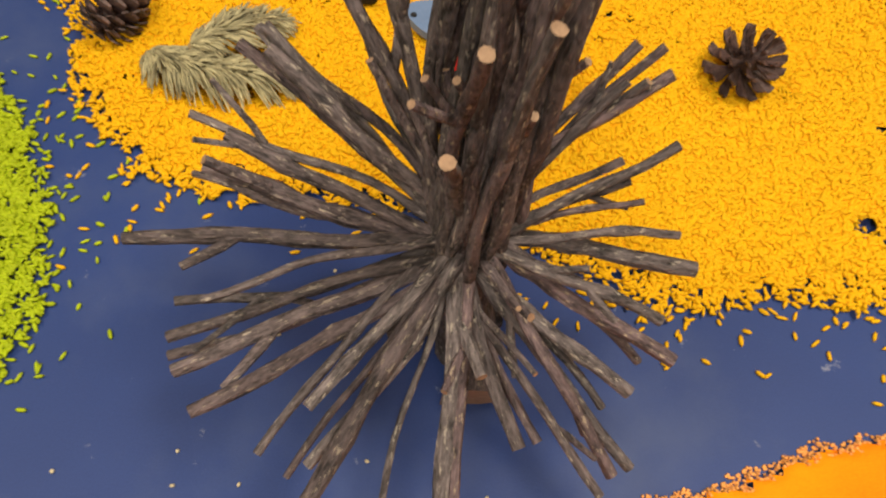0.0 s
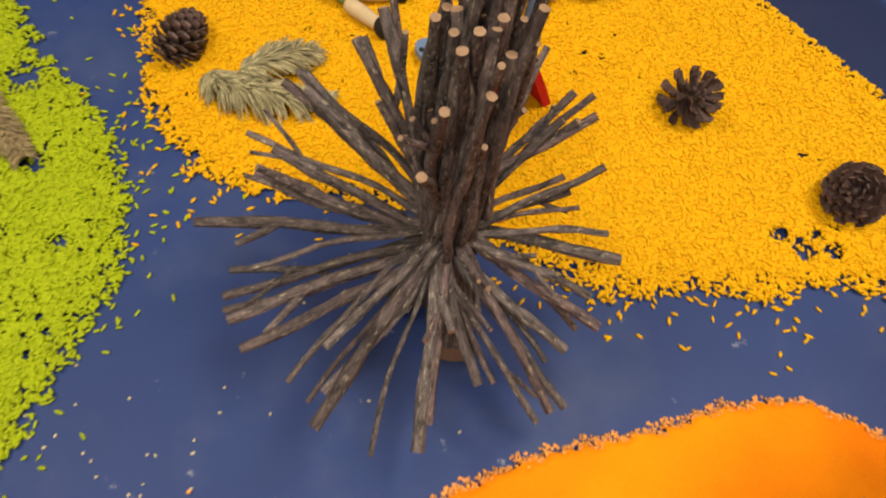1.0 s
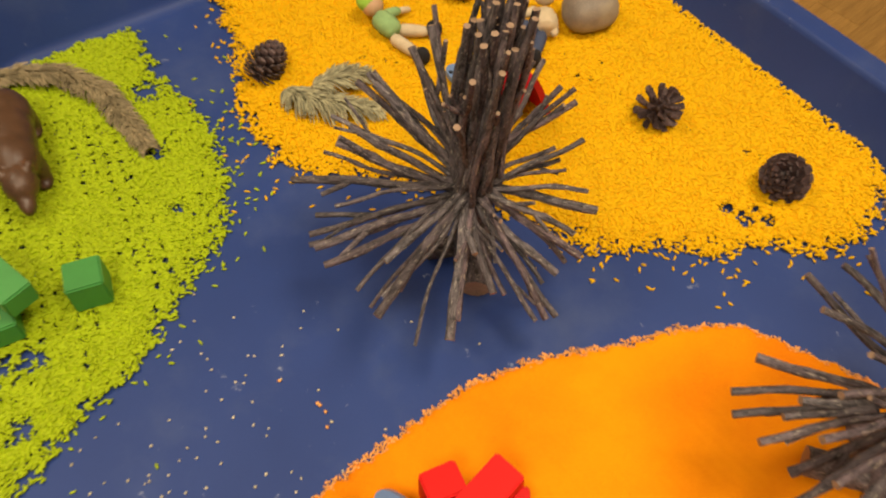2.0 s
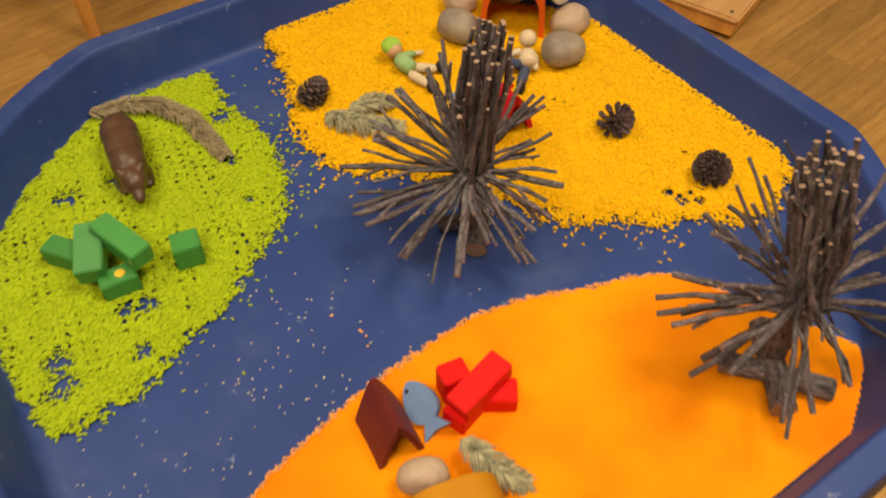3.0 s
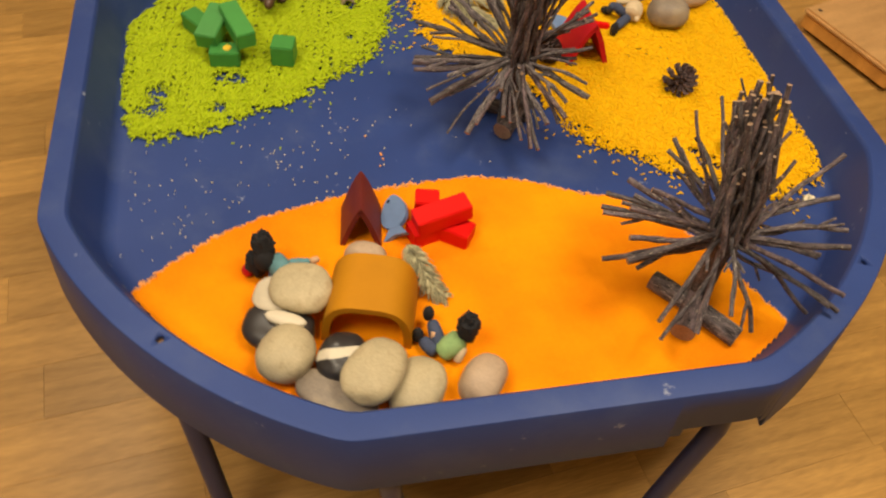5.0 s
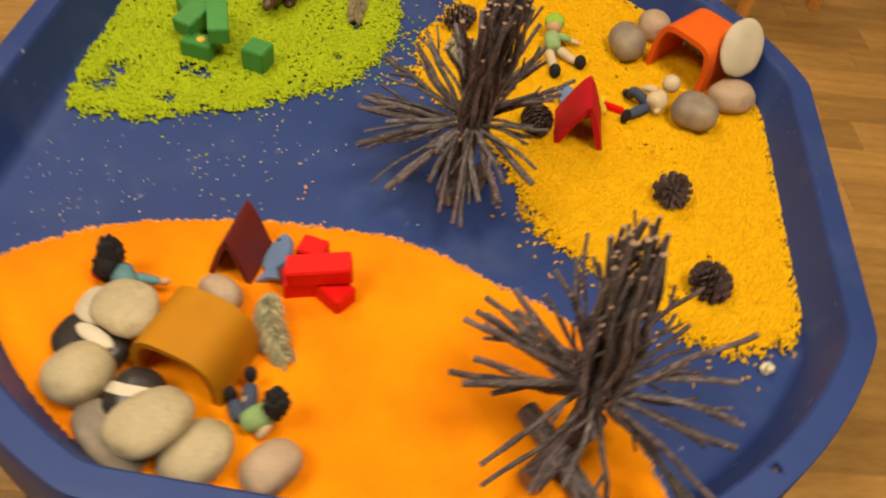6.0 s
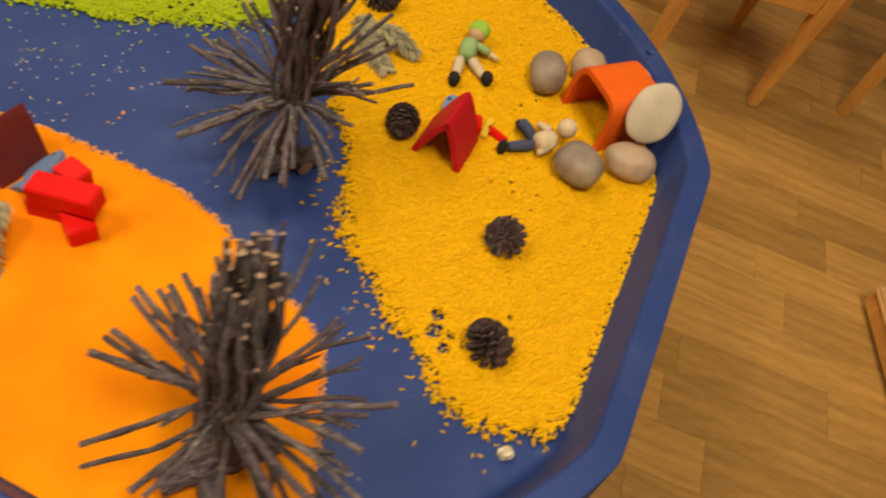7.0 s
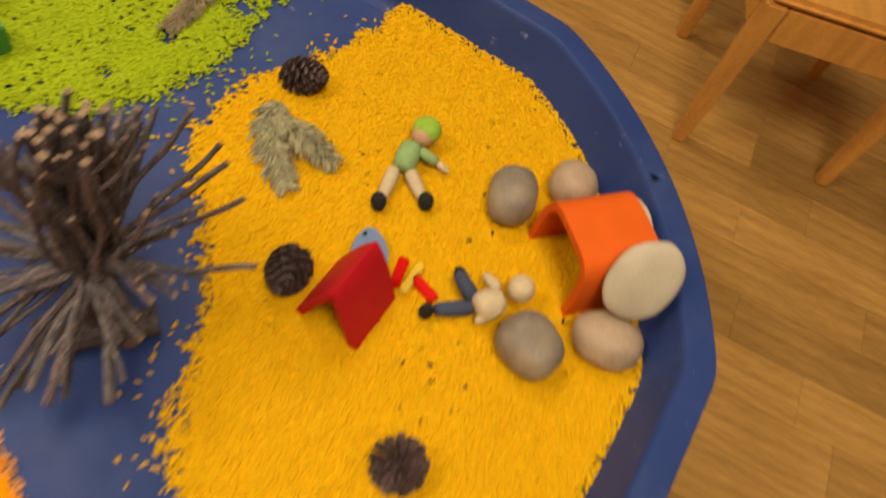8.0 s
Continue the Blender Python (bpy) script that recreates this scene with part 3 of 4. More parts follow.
UP_A = ((153, 34, 11.6, 3.6), (-96, 67, 12.4, 2.8), (141, 54, 11.8, 3.6), (131, 62, 13.0, 3.4), (150, 27, 12.0, 3.0), (151, 31, 10.6, 3.0), (-57, 77, 14.9, 2.9), (-87, 75, 15.0, 2.9),
        (44, 39, 10.4, 2.8), (120, 50, 14.0, 2.6), (100, 40, 13.0, 2.8), (80, 45, 11.5, 2.4), (60, 50, 10.8, 2.4), (95, 25, 12.0, 2.6), (70, 20, 12.5, 2.8), (125, 20, 12.5, 2.8), (55, 62, 12.0, 2.4))
tree_a, trng = twig_tree(TREE_A, LOW_A + LOW_A2 + MID_A + UP_A, (0.075, 0.06, 0.185), 30, 5, "dark brown twig tree standing where yellow rice meets bare tray")
log(tree_a, (0.014, -0.034, 0.013), (0.006, 0.038, 0.013), 0.0125, trng)
log(tree_a, (-0.036, 0.0, 0.0105), (0.022, 0.018, 0.0105), 0.010, trng)
log(tree_a, (0.004, -0.004, 0.0), (0.0, 0.0, TREE_A[2]), 0.013, trng, "trunk")

TREE_B = (0.389, -0.115, 0.125)
LOW_B = ((-175, -7, 13.1, 3.4), (-170, -11, 13.1, 3.6), (174, -2, 11.7, 4.0), (-153, -37, 10.7, 5.0), (-20, -50, 11.2, 3.0), (18, -36, 14.0, 3.0), (8, -18, 13.6, 3.2), (11, -11, 12.9, 3.4),
         (25, 7, 11.6, 3.6), (44, 24, 11.1, 3.2), (35, 7, 11.9, 3.0), (60, 34, 13.4, 3.0), (150, 18, 11.6, 3.2), (143, 25, 10.7, 3.0), (135, 43, 13.9, 2.2), (125, 40, 11.7, 2.4))
LOW_B2 = ((-140, -16, 12.8, 3.6), (-158, -2, 12.7, 3.4), (-162, 3, 11.1, 3.0), (-165, 8, 10.2, 3.4), (157, 46, 13.1, 2.0), (47, -3, 9.9, 3.0), (39, -17, 11.9, 3.6), (60, 10, 8.9, 2.6),
          (71, 52, 9.5, 2.4), (-172, 37, 9.2, 2.8), (-127, -3, 11.3, 4.0), (-138, 3, 10.6, 3.6), (-149, 13, 10.9, 3.4), (-98, -23, 11.6, 3.2), (-93, -31, 12.7, 2.6))
LOW_B3 = ((76, -13, 10.9, 3.0), (80, -3, 10.2, 2.6), (96, 8, 10.4, 2.4), (107, 26, 10.2, 2.2), (40, -41, 9.9, 2.6), (-75, -40, 10.5, 3.6), (88, 38, 12.0, 2.4), (115, 10, 10.5, 2.8), (165, 25, 10.5, 3.0), (-160, 22, 9.5, 3.2), (-60, -20, 8.5, 2.8))
tree_b, trng = twig_tree(TREE_B, LOW_B + LOW_B2 + LOW_B3, (-0.20, 0.10, 0.168), 40, 9, "dark brown twig tree on crossed logs in the orange sand")
log(tree_b, (0.009, -0.057, 0.0225), (-0.004, 0.045, 0.0205), 0.0132, trng)
log(tree_b, (-0.048, -0.008, 0.0185), (0.060, -0.022, 0.0185), 0.0115, trng)
log(tree_b, (0.002, 0.004, 0.005), (0.0, 0.0, TREE_B[2]), 0.012, trng, "trunk")


# ---- pine cones ----
def cone_scale_mesh():
    bm = bmesh.new()
    rows = ((0.0, 0.0016, 0.0), (0.006, 0.0034, 0.0006), (0.0105, 0.0052, 0.002), (0.0135, 0.0040, 0.0042))
    top, low = [], []
    for x, w, z in rows:
        top.append([bm.verts.new((x, -w, z)), bm.verts.new((x, 0, z + 0.0008)), bm.verts.new((x, w, z))])
        low.append([bm.verts.new((x, -w, z - 0.0012)), bm.verts.new((x, 0, z - 0.0014)), bm.verts.new((x, w, z - 0.0012))])
    for i in range(3):
        for k in range(2):
            bm.faces.new((top[i][k], top[i + 1][k], top[i + 1][k + 1], top[i][k + 1]))
            bm.faces.new((low[i][k], low[i][k + 1], low[i + 1][k + 1], low[i + 1][k]))
        bm.faces.new((top[i][0], low[i][0], low[i + 1][0], top[i + 1][0]))
        bm.faces.new((top[i][2], top[i + 1][2], low[i + 1][2], low[i][2]))
    for k in range(2):
        bm.faces.new((top[3][k], low[3][k], low[3][k + 1], top[3][k + 1]))
    return finish(bm, "cone_scale", CONE)


SCALE_MESH = cone_scale_mesh()


def pine_cone(x, y, z, tilt, turn, size, openness, label, spiky=(1.0, 1.0), count=78):
    cone = thing("pine_cone", label, "pine cone", pose(x, y, z, tilt, 0, turn) @ Matrix.Diagonal((size, size, size, 1)), "pine cones")
    bm = bmesh.new()
    ball(bm, pose(0, 0, 0) @ Matrix.Diagonal((0.008, 0.008, 0.021, 1)), 12, 10)
    part("core", bm, CONE, cone)
    rng = random.Random(int(1000 * (x + 2)) + int(100 * y))
    for k in range(count):
        t = k / (count - 1)
        h = -0.020 + 0.040 * t
        r = 0.0062 * math.sqrt(max(0.05, 1 - (h / 0.024) ** 2))
        s = 0.55 + 0.62 * math.sin(math.pi * min(1, 0.12 + 0.86 * t) ** 0.8)
        up = (-34 + 100 * t) * openness + rng.uniform(-5, 5)
        ob = new("scale", SCALE_MESH)
        ob.parent = cone
        ob.matrix_basis = pose(0, 0, h, 0, 0, math.degrees(2.39996 * k)) @ pose(r, 0, 0, 0, -up, 0) @ Matrix.Diagonal((s * spiky[0], s * spiky[1], s, 1))


pine_cone(-0.183, 0.209, 0.0225, 62, 150, 0.93, 0.8, "dark brown closed pine cone lying in yellow rice")
pine_cone(0.223, 0.222, 0.0255, 30, 40, 0.86, 0.85, "dark brown open spiky pine cone standing in yellow rice", (1.42, 0.72), 52)
pine_cone(0.341, 0.152, 0.0250, 40, -40, 0.96, 0.95, "dark brown open pine cone lying in yellow rice", (1.2, 0.85), 64)
pine_cone(0.040, 0.162, 0.0225, 70, 60, 0.95, 0.75, "grey brown pine cone lying beside the red house")


# ---- stones ----
def facing(nx, ny, nz, spin):
    """The turn that points a flat stone's face along the given way."""
    return Vector((nx, ny, nz)).to_track_quat("Z", "Y").to_matrix().to_4x4() @ pose(0, 0, 0, 0, 0, spin)


def pebble(x, y, z, sx, sy, sz, turn, mat, label, tilt=(0, 0), seed=0, band=None, flat=2.3, m=None):
    bm = bmesh.new()
    bmesh.ops.create_icosphere(bm, subdivisions=6 if band else 4, radius=1.0)
    for v in bm.verts:
        n = v.co.normalized()
        p = (abs(n.x) ** flat + abs(n.y) ** flat + abs(n.z) ** flat) ** (-1 / flat)
        k = 1 + 0.09 * noise.noise(n * 1.1 + Vector((seed * 3.1, 0, 0))) + 0.02 * noise.noise(n * 3.5 + Vector((0, seed, 0)))
        v.co = Vector((n.x * sx, n.y * sy, n.z * sz)) * p * k
    if band:
        for f in bm.faces:
            c = f.calc_center_median()
            if band[0] < c.x / sx + 0.16 * math.sin(2.2 * c.y / sy + 0.6) < band[1]:
                f.material_index = 1
    return thing("pebble", label, "stone", pose(x, y, z) @ m if m else pose(x, y, z, tilt[0], tilt[1], turn), "smooth pebbles", bm, [mat, STONE_WHITE])


pebble(-0.015, 0.387, 0.030, 0.031, 0.0245, 0.0235, -25, STONE_GREY, "smooth grey brown pebble in the yellow rice", seed=1)
pebble(-0.024, 0.457, 0.028, 0.024, 0.024, 0.021, 40, STONE_PINK, "pale pinkish pebble behind the orange arch", seed=2)
pebble(0.141, 0.358, 0.030, 0.031, 0.027, 0.0225, 30, STONE_GREY, "smooth grey pebble beside the orange arch", seed=3)
pebble(0.146, 0.433, 0.028, 0.033, 0.0255, 0.0205, 58, STONE_PINK, "pale pinkish tan pebble beside the orange arch", seed=4)
pebble(0.117, 0.455, 0.083, 0.039, 0.0315, 0.0095, 0, STONE_PALE, "flat pale grey pebble leaning on the orange arch", seed=5, m=facing(0.70, -0.34, 0.62, 70), flat=2.0)
pebble(0.046, 0.486, 0.046, 0.036, 0.030, 0.007, 0, STONE_PALE, "flat pale pebble propped behind the orange arch", tilt=(80, 0), seed=6)

pebble(0.054, -0.386, 0.047, 0.033, 0.028, 0.0135, 25, STONE_TAN, "flat tan pebble resting on a black pebble", tilt=(8, -5), seed=7)
pebble(0.034, -0.404, 0.0385, 0.023, 0.020, 0.0055, 30, STONE_PALE, "thin pale pebble under a flat tan pebble", tilt=(8, -5), seed=21)
pebble(0.056, -0.425, 0.0215, 0.037, 0.030, 0.0155, 20, STONE_DARK, "glossy black pebble in the orange sand", seed=8)
pebble(0.064, -0.4215, 0.0395, 0.0215, 0.0080, 0.0060, 22, STONE_WHITE, "small long white pebble lying on a black pebble", seed=22)
pebble(0.088, -0.447, 0.031, 0.0275, 0.031, 0.0235, 10, STONE_TAN, "rounded tan pebble in the orange sand", seed=9)
pebble(0.134, -0.417, 0.0265, 0.027, 0.026, 0.0205, 120, STONE_DARK, "black pebble with a white band before the ochre arch", seed=10, band=(-0.25, 0.15))
pebble(0.175, -0.418, 0.0505, 0.038, 0.028, 0.0155, 97, STONE_TAN, "flat tan pebble resting on other pebbles", tilt=(4, 4), seed=11)
pebble(0.152, -0.450, 0.0195, 0.043, 0.023, 0.0125, 10, STONE_GREY, "flat grey pebble under a tan pebble", seed=12)
pebble(0.211, -0.397, 0.0255, 0.034, 0.0265, 0.0185, 102, STONE_TAN, "smooth tan pebble in the orange sand", seed=13)
pebble(0.259, -0.352, 0.0270, 0.0285, 0.0215, 0.0200, 96, STONE_PINK, "brownish pebble alone on the orange sand", seed=14)
pebble(0.072, -0.301, 0.026, 0.024, 0.016, 0.018, 20, STONE_PINK, "pinkish tan pebble behind the ochre arch", seed=15)


# ---- arches and houses ----
def arch(name, x, y, z, face, width, height, depth, thick, point, mat, label, category):
    """A bent shell open at both ends. point: 0 for a round crown, -1 for a squarer one, 1 for a pointed one. face: where its opening looks."""
    bm = bmesh.new()
    n, prof = 28, []
    for i in range(n + 1):
        t = -1 + 2 * i / n
        if point > 0.5:
            px = math.copysign(1, t) * abs(t) ** 0.92
            pz = 1 - 0.55 * abs(t) ** 1.6 - 0.45 * abs(t)
        else:
            a = math.pi * (1 - (t + 1) / 2)
            bend = 0.62 if point >= 0 else 0.44
            px = math.copysign(abs(math.cos(a)) ** bend, math.cos(a)) if abs(math.cos(a)) > 1e-6 else 0
            pz = math.sin(a) ** bend if math.sin(a) > 1e-6 else 0
        prof.append((px * width / 2 * (1 + (0.05 if point >= 0 else 0.03) * (1 - pz)), pz * height))
    outer = [Vector((px, 0, pz)) for px, pz in prof]
    inner = []
    for i, p in enumerate(outer):
        d = (outer[min(i + 1, n)] - outer[max(i - 1, 0)]).normalized()
        q = p + Vector((d.z, 0, -d.x)) * thick
        inner.append(Vector((q.x, 0, max(q.z, 0.0))))
    rows = []
    for s in (-0.5, 0.5):
        rows.append(([bm.verts.new((p.x, s * depth, p.z)) for p in outer], [bm.verts.new((p.x, s * depth, p.z)) for p in inner]))
    (o0, i0), (o1, i1) = rows
    for k in range(n):
        bm.faces.new((o0[k], o0[k + 1], o1[k + 1], o1[k]))
        bm.faces.new((i0[k], i1[k], i1[k + 1], i0[k + 1]))
        bm.faces.new((o0[k], i0[k], i0[k + 1], o0[k + 1]))
        bm.faces.new((o1[k], o1[k + 1], i1[k + 1], i1[k]))
    for k in (0, n):
        bm.faces.new((o0[k], o1[k], i1[k], i0[k]))
    edges = [e for e in bm.edges if len(e.link_faces) == 2 and e.calc_face_angle(0) > 1.2 and abs(e.verts[0].co.y - e.verts[1].co.y) < 1e-5]
    bmesh.ops.bevel(bm, geom=edges, offset=0.0012, segments=2, affect="EDGES")
    return thing(name, label, category, pose(x, y, z, 0, 0, face + 90), "", bm, mat)


arch("toy_house", 0.072, 0.209, 0.007, -45, 0.062, 0.068, 0.064, 0.007, 1, RED_HOUSE, "bright red pointed wooden toy house in yellow rice", "toy house")
arch("toy_house", 0.030, -0.257, 0.006, -52, 0.046, 0.064, 0.058, 0.006, 1, BROWN_HOUSE, "maroon pointed wooden toy house on orange sand", "toy house")
arch("toy_arch", 0.060, 0.444, 0.006, -86, 0.092, 0.078, 0.080, 0.008, -1, ORANGE_HOUSE, "bright orange curved wooden toy arch among pebbles", "toy arch")
arch("toy_arch", 0.117, -0.350, 0.006, -60, 0.090, 0.066, 0.070, 0.008, 0, OCHRE_HOUSE, "ochre curved wooden toy arch with pebbles before it", "toy arch")


# ---- blocks ----
def block(x, y, z, sx, sy, sz, turn, mat, label, group, tilt=(0, 0), spot=False):
    bm = bmesh.new()
    box(bm, sx, sy, sz, None, 0.0014)
    ob = thing("toy_block", label, "toy block", pose(x, y, z, tilt[0], tilt[1], turn), group, bm, mat)
    if spot:
        bm = bmesh.new()
        bmesh.ops.create_cone(bm, cap_ends=True, segments=18, radius1=0.006, radius2=0.0055, depth=0.0012, matrix=pose(0.004, 0, sz / 2 + 0.0005))
        part("painted_spot", bm, YELLOW_PAINT, ob, "yellow painted spot")
    return ob


GB = "bright green painted wooden toy block"
block(-0.243, -0.083, 0.0225, 0.031, 0.031, 0.031, 32, GREEN_BLOCK, GB + " alone on green rice", "green blocks")
block(-0.372, -0.112, 0.0195, 0.056, 0.026, 0.025, -8, GREEN_BLOCK, GB + " lying on green rice", "green blocks")
block(-0.301, -0.137, 0.0185, 0.040, 0.026, 0.023, 40, GREEN_BLOCK, GB + " with a yellow spot", "green blocks", spot=True)
block(-0.337, -0.118, 0.0385, 0.066, 0.030, 0.024, 114, GREEN_BLOCK, GB + " leaning on others", "green blocks", (0, -8))
block(-0.303, -0.106, 0.0500, 0.072, 0.026, 0.024, -26, GREEN_BLOCK, GB + " leaning across others", "green blocks", (0, 5))
RB = "glossy red wooden toy block"
block(0.100, -0.218, 0.0180, 0.050, 0.026, 0.024, 62, RED_BLOCK, RB + " on orange sand", "red blocks")
block(0.122, -0.203, 0.0180, 0.046, 0.027, 0.024, 10, RED_BLOCK, RB + " on orange sand", "red blocks")
block(0.109, -0.209, 0.0425, 0.066, 0.026, 0.022, 57, RED_BLOCK, RB + " lying across others", "red blocks", (0, -7))
block(0.082, -0.200, 0.0265, 0.028, 0.024, 0.041, 35, RED_BLOCK, RB + " beside the others", "red blocks")
block(0.047, 0.262, 0.0125, 0.034, 0.010, 0.010, -30, RED_BLOCK, "small red stick beside the red house", "small sticks", (0, -14))
block(0.055, 0.272, 0.0115, 0.036, 0.008, 0.009, -42, YELLOW_PAINT, "small yellow stick beside the red house", "small sticks")
block(0.066, 0.281, 0.0115, 0.030, 0.010, 0.009, 30, RED_BLOCK, "small red stick lying in yellow rice", "small sticks")


def fish(x, y, z, m, label):
    bm = bmesh.new()
    n, pts = 28, []
    for i in range(n):
        a = 2 * math.pi * i / n
        pts.append((0.019 * math.cos(a), 0.0125 * math.sin(a) * (1 - 0.25 * math.cos(a))))
    body = [bm.verts.new((px, py, 0.0022)) for px, py in pts]
    f = bm.faces.new(body)
    tail = bm.faces.new([bm.verts.new(p) for p in ((-0.016, -0.004, 0.0020), (-0.016, 0.004, 0.0020), (-0.030, 0.012, 0.0020), (-0.027, 0.0, 0.0020), (-0.030, -0.012, 0.0020))])
    r = bmesh.ops.extrude_face_region(bm, geom=[f, tail])
    for v in [g for g in r["geom"] if isinstance(g, bmesh.types.BMVert)]:
        v.co.z -= 0.0044
    bmesh.ops.scale(bm, vec=(1.22, 1.35, 1.3), verts=bm.verts)
    ob = thing("toy_fish", label, "toy fish", pose(x, y, z) @ m, "toy fish", bm, FISH_BLUE)
    for s in (1, -1):
        bm = bmesh.new()
        bmesh.ops.create_cone(bm, cap_ends=True, segments=12, radius1=0.0024, radius2=0.0021, depth=0.0008, matrix=pose(0.016, 0.005, 0.0031 * s))
        part("eye", bm, BLACK, ob, "black eye dot")
    return ob


fish(0.053, -0.224, 0.0195, pose(0, 0, 0, -36, -6, 131), "pale blue wooden fish lying on orange sand beside the maroon house")
fish(0.024, 0.238, 0.0155, pose(0, 0, 0, 0, -6, 168), "pale blue wooden fish lying in yellow rice behind the red house")


# ---- dolls, plain shapes in one mesh ----
def capsule(bm, a, b, r0, r1, index):
    a, b = Vector(a), Vector(b)
    path = [a.lerp(b, t) for t in (0, 0.04, 0.15, 0.5, 0.85, 0.96, 1)]
    rr = [r0 + (r1 - r0) * t for t in (0, 0.04, 0.15, 0.5, 0.85, 0.96, 1)]
    tube(bm, path, [q * k for q, k in zip(rr, (0.45, 0.75, 0.97, 1.05, 0.97, 0.75, 0.45))], 10, index)


def doll(x, y, z, turn, mats, shape, label):
    bm = bmesh.new()
    for item in shape:
        if item[0] == "ball":
            _, c, r, i = item
            vs = ball(bm, pose(*c) @ Matrix.Diagonal((*r, 1)), 24, 16, i)
            if mats[i] is BLACK and r[0] > 0.0115:
                for v in vs:
                    d = v.co - Vector(c)
                    v.co += d * (0.28 * noise.noise(v.co * 190) + 0.22 * noise.noise(v.co * 480))
        else:
            _, a, b, r0, r1, i = item
            capsule(bm, a, b, r0, r1, i)
    return thing("doll", label, "doll", pose(x, y, z, 0, 0, turn), "small dolls", bm, mats)


doll(-0.065, 0.290, 0.008, 0, [GREEN_CLOTH, CREAM_CLOTH, BLACK, BEAD, LIME_CLOTH],
     [("limb", (-0.022, 0.012, 0.018), (0.004, -0.004, 0.012), 0.012, 0.011, 0), ("limb", (0.0, -0.010, 0.010), (0.034, -0.030, 0.008), 0.0075, 0.006, 1),
      ("limb", (0.004, 0.004, 0.010), (0.036, 0.010, 0.008), 0.0075, 0.006, 1), ("ball", (0.038, -0.034, 0.011), (0.009, 0.0075, 0.011), 2), ("ball", (0.042, 0.012, 0.011), (0.009, 0.0075, 0.011), 2),
      ("ball", (-0.030, 0.024, 0.022), (0.0125, 0.0125, 0.012), 3), ("ball", (-0.034, 0.028, 0.025), (0.0148, 0.0148, 0.0118), 4), ("limb", (-0.014, 0.016, 0.018), (-0.002, 0.034, 0.012), 0.006, 0.005, 0),
      ("limb", (-0.002, 0.034, 0.012), (0.008, 0.044, 0.008), 0.004, 0.003, 1)], "small doll in green top and cream trousers lying in yellow rice")
doll(0.092, 0.318, 0.008, 0, [CREAM_CLOTH, NAVY_CLOTH, BLACK, BEAD],
     [("limb", (0.0, 0.030, 0.019), (0.005, 0.002, 0.012), 0.0115, 0.0155, 0), ("limb", (0.002, 0.002, 0.010), (-0.002, -0.034, 0.008), 0.0075, 0.0065, 1), ("ball", (0.0, -0.042, 0.011), (0.006, 0.007, 0.012), 2),
      ("limb", (-0.004, 0.006, 0.010), (-0.022, -0.008, 0.026), 0.0075, 0.007, 1), ("limb", (-0.022, -0.008, 0.026), (-0.030, 0.002, 0.006), 0.007, 0.006, 1), ("ball", (-0.034, 0.0, 0.007), (0.009, 0.006, 0.006), 2),
      ("ball", (-0.002, 0.044, 0.030), (0.0125, 0.0125, 0.0125), 0), ("limb", (-0.008, 0.026, 0.022), (-0.028, 0.020, 0.014), 0.0055, 0.0045, 0), ("limb", (0.010, 0.024, 0.020), (0.016, 0.0, 0.010), 0.0055, 0.0045, 0)],
     "small doll in cream top and navy trousers lying in yellow rice")
doll(-0.003, -0.366, 0.008, 0, [TEAL_CLOTH, BLACK, NAVY_CLOTH, BEAD, RED_HOUSE],
     [("limb", (0.000, -0.004, 0.030), (0.030, -0.008, 0.018), 0.0115, 0.012, 0), ("ball", (-0.007, -0.006, 0.044), (0.0125, 0.0120, 0.0225), 1), ("ball", (-0.012, -0.014, 0.020), (0.0120, 0.0120, 0.0190), 1),
      ("ball", (-0.001, -0.012, 0.032), (0.0115, 0.0115, 0.0160), 1), ("ball", (-0.020, -0.022, 0.008), (0.0065, 0.0060, 0.0080), 4), ("limb", (0.016, 0.004, 0.022), (0.032, 0.022, 0.020), 0.0055, 0.0045, 0),
      ("limb", (0.032, 0.022, 0.020), (0.038, 0.030, 0.022), 0.0042, 0.0034, 3), ("limb", (0.006, -0.010, 0.018), (0.030, -0.018, 0.006), 0.0075, 0.0065, 2)], "small doll with long black wool hair on orange sand")
doll(0.199, -0.318, 0.008, 0, [GREEN_CLOTH, NAVY_CLOTH, BLACK, BEAD, CREAM_CLOTH],
     [("limb", (0.017, -0.008, 0.026), (0.006, -0.030, 0.008), 0.0115, 0.0115, 0), ("ball", (0.020, -0.004, 0.041), (0.0118, 0.0118, 0.0200), 2), ("limb", (0.002, -0.024, 0.011), (-0.021, -0.008, 0.020), 0.0080, 0.0068, 1),
      ("limb", (0.002, -0.031, 0.009), (-0.019, -0.028, 0.010), 0.0082, 0.0068, 1), ("ball", (-0.028, -0.004, 0.022), (0.0062, 0.0062, 0.0110), 2), ("ball", (-0.025, -0.027, 0.012), (0.0062, 0.0062, 0.0115), 2),
      ("limb", (0.022, -0.014, 0.020), (0.024, -0.026, 0.006), 0.0058, 0.0048, 4), ("limb", (-0.008, -0.022, 0.014), (-0.011, -0.019, 0.022), 0.0036, 0.0030, 3)],
     "small doll with black hair and slate trousers on orange sand")


